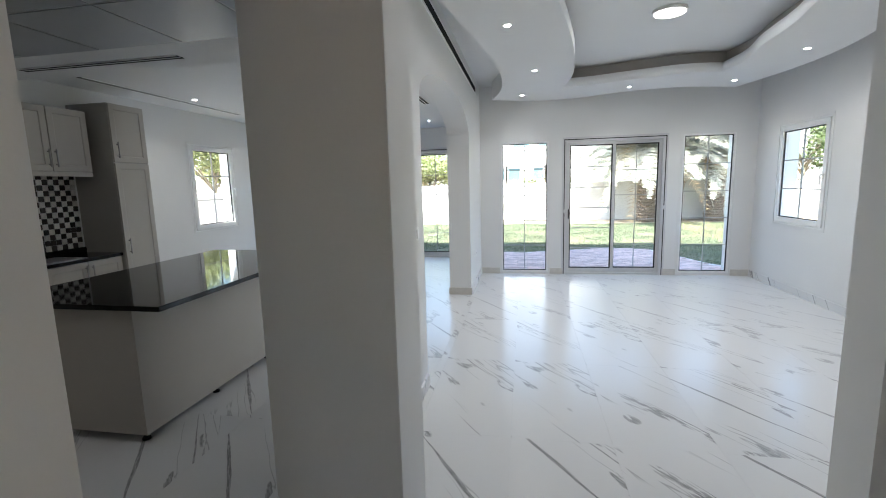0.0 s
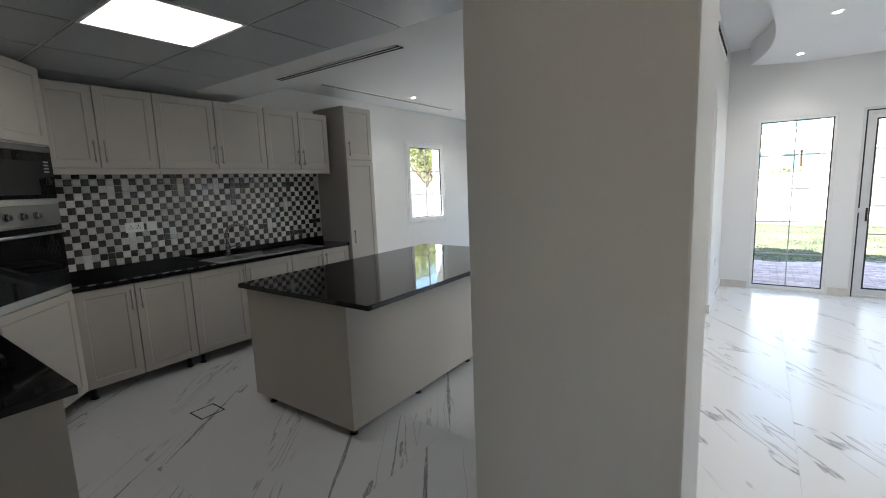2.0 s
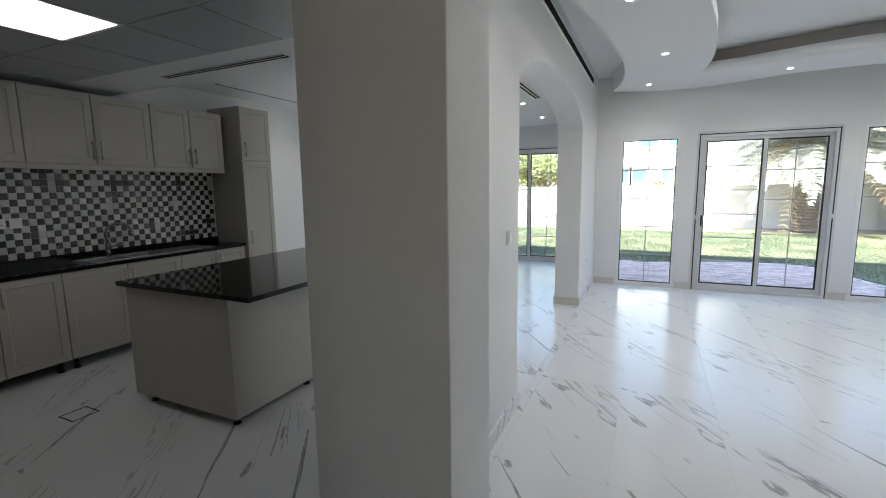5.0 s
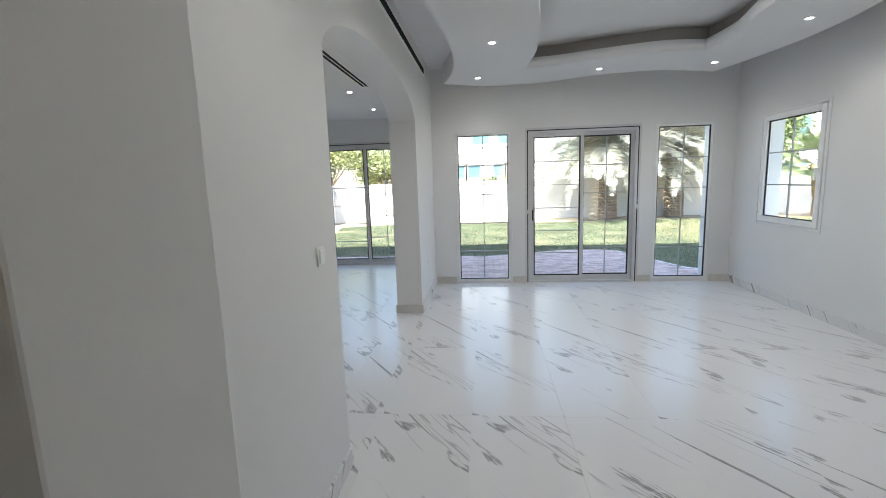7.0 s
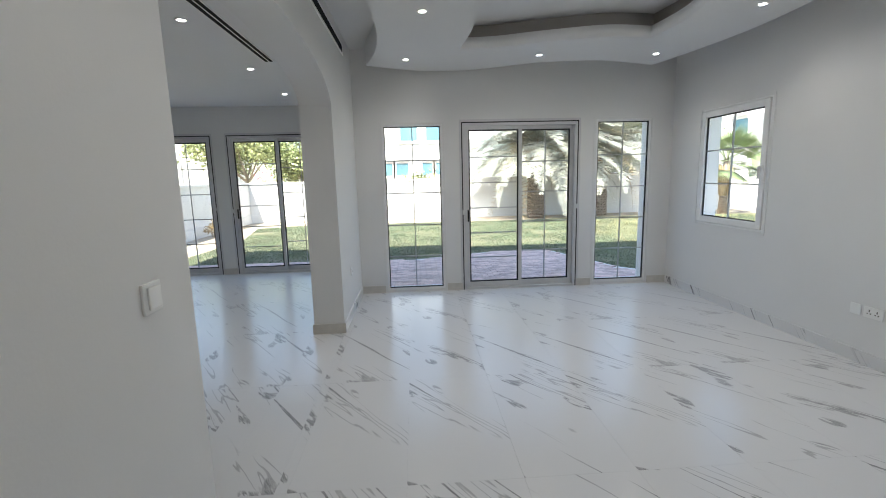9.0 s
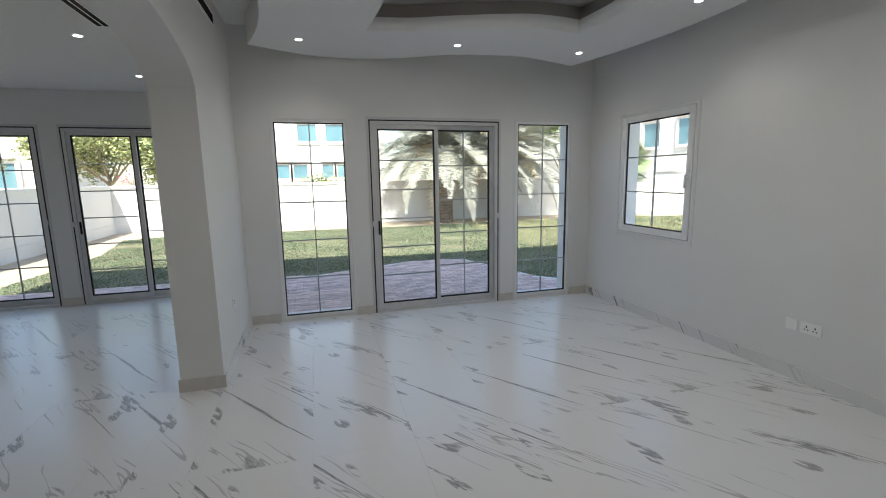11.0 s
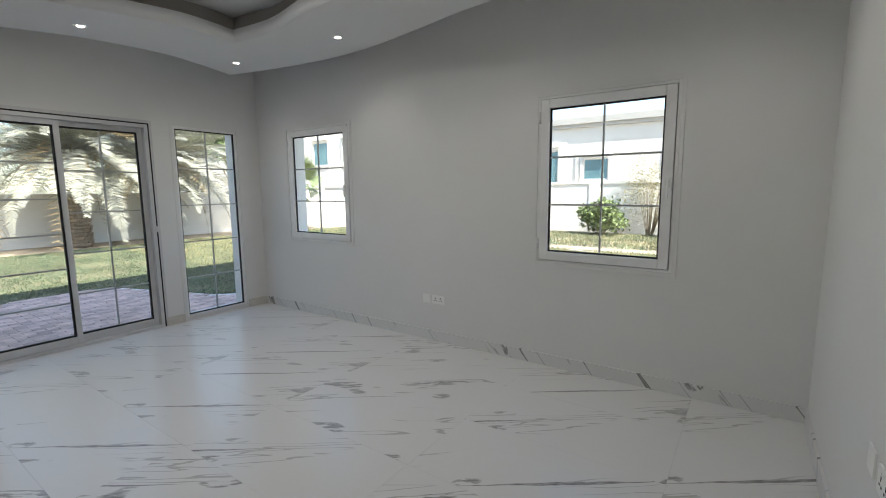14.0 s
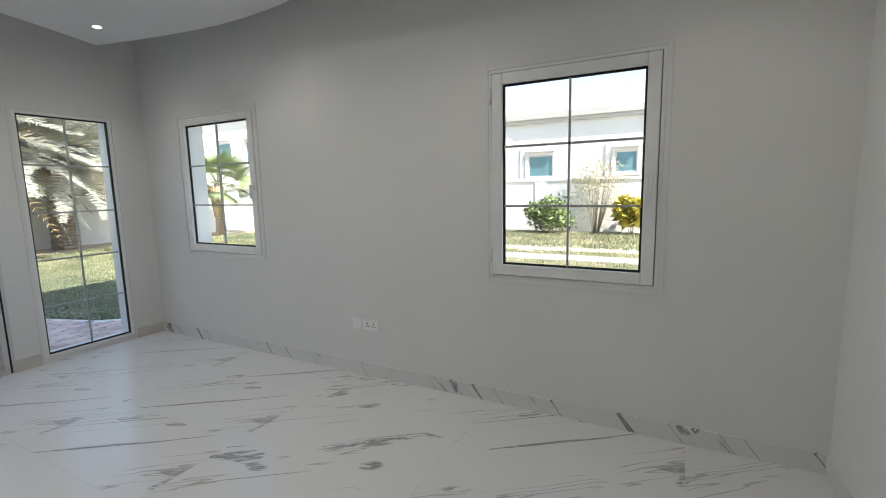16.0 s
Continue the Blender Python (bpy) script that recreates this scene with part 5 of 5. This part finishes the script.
house("neighbour_house", pose(20.5, 14.0, GROUND, rz=-90), 20, 9, 4.45, [(2.75, 1.5, 1.6, 1.85), (5.5, 2.0, 1.1, 0.93), (9.1, 2.1, 0.85, 0.85), (13.0, 2.1, 0.85, 0.85)], "white flat-roofed bungalow next door with teal windows", True)
house("neighbour_house", pose(-2.5, 32.0, GROUND), 7.2, 10, 7.2, [(0.5, 1.75, 0.9, 0.9), (1.55, 1.75, 0.9, 0.9), (3.3, 1.75, 0.75, 0.9), (4.2, 1.75, 0.75, 0.9), (1.9, 4.0, 1.2, 1.1), (3.6, 4.0, 1.2, 1.1)], "white two-storey house with turquoise windows")
house("neighbour_house", pose(19, 33.0, GROUND), 9, 10, 6.8, [(1.0, 3.9, 1.5, 1.6), (4.0, 3.9, 1.5, 1.6), (1.0, 0.9, 1.5, 1.4), (4.5, 0.9, 1.5, 1.4)], "white two-storey house beyond the side garden")
house("neighbour_house", pose(-20.5, 26.0, GROUND, rz=12), 10, 9, 4.2, [(3.0, 1.5, 1.4, 1.2), (6.5, 1.5, 1.4, 1.2)], "pale flat-roofed house beyond the garden wall")

house("neighbour_house", pose(22.0, 40.0, GROUND, rz=-90), 18, 9, 6.6, [(8.5, 3.4, 1.5, 1.6), (11.5, 3.4, 1.5, 1.6), (14.5, 3.4, 1.5, 1.6)], "white two-storey house behind the side wall")

hose = tube(bmesh.new(), [(11.5 + 0.5 * k / 8, 6.0 - 0.9 * k / 8 + 0.15 * math.sin(k), GROUND + 0.025 + 0.02 * math.sin(k * 1.3)) for k in range(9)], 0.014, 6)
tagged(part("garden_hose", hose, M_CONCRETE), "length of pale garden hose lying on the grass", "hose")

# ---- small pieces: mosaic, floor tiles, pavers ----
backsplash = structure("backsplash", boxes((KIT_X + 0.0005, KIT_X + 0.003, 1.30, 4.02, 0.966, 1.78)), M_GROUT, "black, grey and white checkered mosaic backsplash", "backsplash")


def chip(mat, w=0.0555):
    bm = bmesh.new()
    h = w / 2
    lo = [bm.verts.new((0, y, z)) for y, z in ((-h, -h), (h, -h), (h, h), (-h, h))]
    k = h - 0.003
    hi = [bm.verts.new((0.0045, y, z)) for y, z in ((-k, -k), (k, -k), (k, k), (-k, k))]
    bm.faces.new(hi)
    for i in range(4):
        j = (i + 1) % 4
        bm.faces.new((lo[i], lo[j], hi[j], hi[i]))
    return mesh_of("mosaic_tile", bm, mat)


dark_chip, light_chip = chip(M_DARKTILE), chip(M_LIGHTTILE)
rng = random.Random(77)
PITCH = 0.0575
rest = {0: ([], []), 1: ([], [])}


def add_chip(store, p, axis):
    h, k = 0.0278, 0.0248
    verts, faces = store
    n = len(verts)
    for d, r in ((0.0, h), (0.0045, k)):
        for a, b in ((-r, -r), (r, -r), (r, r), (-r, r)):
            verts.append((p[0] + d, p[1] + a, p[2] + b) if axis == "x" else (p[0] - a, p[1] + d, p[2] + b))
    faces.append((n + 4, n + 5, n + 6, n + 7))
    for i in range(4):
        j = (i + 1) % 4
        faces.append((n + i, n + j, n + 4 + j, n + 4 + i))


count = 0
for i in range(47):
    for j in range(14):
        y, z = 1.330 + i * PITCH, 0.992 + j * PITCH
        dark = (i + j) % 2
        # sheets of the mosaic break the checker here and there
        if rng.random() < 0.07 or (i % 10 in (4, 5) and j in (2, 3, 8) and rng.random() < 0.6) or (j == 11 and i % 10 > 6):
            dark = i % 2 if rng.random() < 0.6 else dark
        if 8 <= i < 30 and count < 300:
            ob = new("mosaic_tile", dark_chip if dark else light_chip)
            ob.parent = backsplash
            ob.matrix_basis = Matrix.Translation((KIT_X + 0.003, y, z))
            count += 1
        else:
            add_chip(rest[dark], (KIT_X + 0.003, y, z), "x")
structure("backsplash_hob", boxes((HX0, HX1, SOUTH_Y + 0.0005, SOUTH_Y + 0.003, 0.902, 1.66)), M_GROUT, "grey mosaic splashback behind the hob", "backsplash")
for i in range(26):
    for j in range(13):
        add_chip(rest[(i + j) % 2], (HX0 + 0.05 + i * PITCH, SOUTH_Y + 0.003, 0.93 + j * PITCH), "y")
for key, mat in ((1, M_DARKTILE), (0, M_LIGHTTILE)):
    me = bpy.data.meshes.new("mosaic_tiles")
    me.from_pydata(rest[key][0], [], rest[key][1])
    me.materials.append(mat)
    ob = tagged(new("mosaic_tiles", me), kind="stuff")
    ob.parent = backsplash

TX, TY, JOINT = 0.60, 1.20, 0.0004
cuts = {}


def floor_piece(x0, x1, y0, y1):
    """One porcelain tile; alike sizes share a mesh."""
    w, d = round(x1 - x0, 3), round(y1 - y0, 3)
    if w < 0.02 or d < 0.02:
        return
    if (w, d) not in cuts:
        bm = bmesh.new()
        box(bm, JOINT, w - JOINT, JOINT, d - JOINT, -0.004, 0.0)
        cuts[(w, d)] = mesh_of("floor_tile", bm, M_MARBLE)
    ob = new("floor_tile", cuts[(w, d)])
    ob.parent = floor
    ob.matrix_basis = Matrix.Translation((x0, y0, 0))


ROOMS = [(-0.5, 3.72, 1.56, 7.5), (-4.65, -0.8, 0.1, 9.15), (-0.8, -0.5, 3.07, 5.96), (-0.8, 2.5, -2.6, 1.56)]
for rx0, rx1, ry0, ry1 in ROOMS:
    for i in range(-9, 8):
        for j in range(-3, 8):
            x, y = 0.16 + i * TX, 0.02 + j * TY
            floor_piece(max(x, rx0), min(x + TX, rx1), max(y, ry0), min(y + TY, ry1)) if max(x, rx0) < min(x + TX, rx1) and max(y, ry0) < min(y + TY, ry1) else None

PW, PD = 0.20, 0.10
bm = boxes((0.003, PW - 0.003, 0.003, PD - 0.003, -0.03, 0.0), bevel=0.003)
paver_mesh = mesh_of("paver", bm, M_PAVER)
stock = ([], [])
count = 0
for j in range(32):
    for i in range(70):
        x, y = -8.9 + i * PW + (0.1 if j % 2 else 0.0), 7.76 + j * PD
        if not all(inside(x + a, y + b, TERRACE) for a in (0, PW) for b in (0, PD)):
            continue
        z = GROUND + 0.052 + rng.uniform(-0.002, 0.002)
        if x > -0.3 and y < 9.3 and count < 300:
            ob = new("paver", paver_mesh)
            ob.parent = terrace
            ob.matrix_basis = Matrix.Translation((x, y, z))
            count += 1
        else:
            v, f = stock
            n = len(v)
            for dz, e in ((-0.03, 0.003), (-0.003, 0.003), (0.0, 0.006)):
                v += [(x + e, y + e, z + dz), (x + PW - e, y + e, z + dz), (x + PW - e, y + PD - e, z + dz), (x + e, y + PD - e, z + dz)]
            f.append((n + 8, n + 9, n + 10, n + 11))
            for lay in (0, 4):
                for q in range(4):
                    r = (q + 1) % 4
                    f.append((n + lay + q, n + lay + r, n + lay + 4 + r, n + lay + 4 + q))
me = bpy.data.meshes.new("pavers")
me.from_pydata(stock[0], [], stock[1])
me.materials.append(M_PAVER)
ob = tagged(new("pavers", me), kind="stuff")
ob.parent = terrace
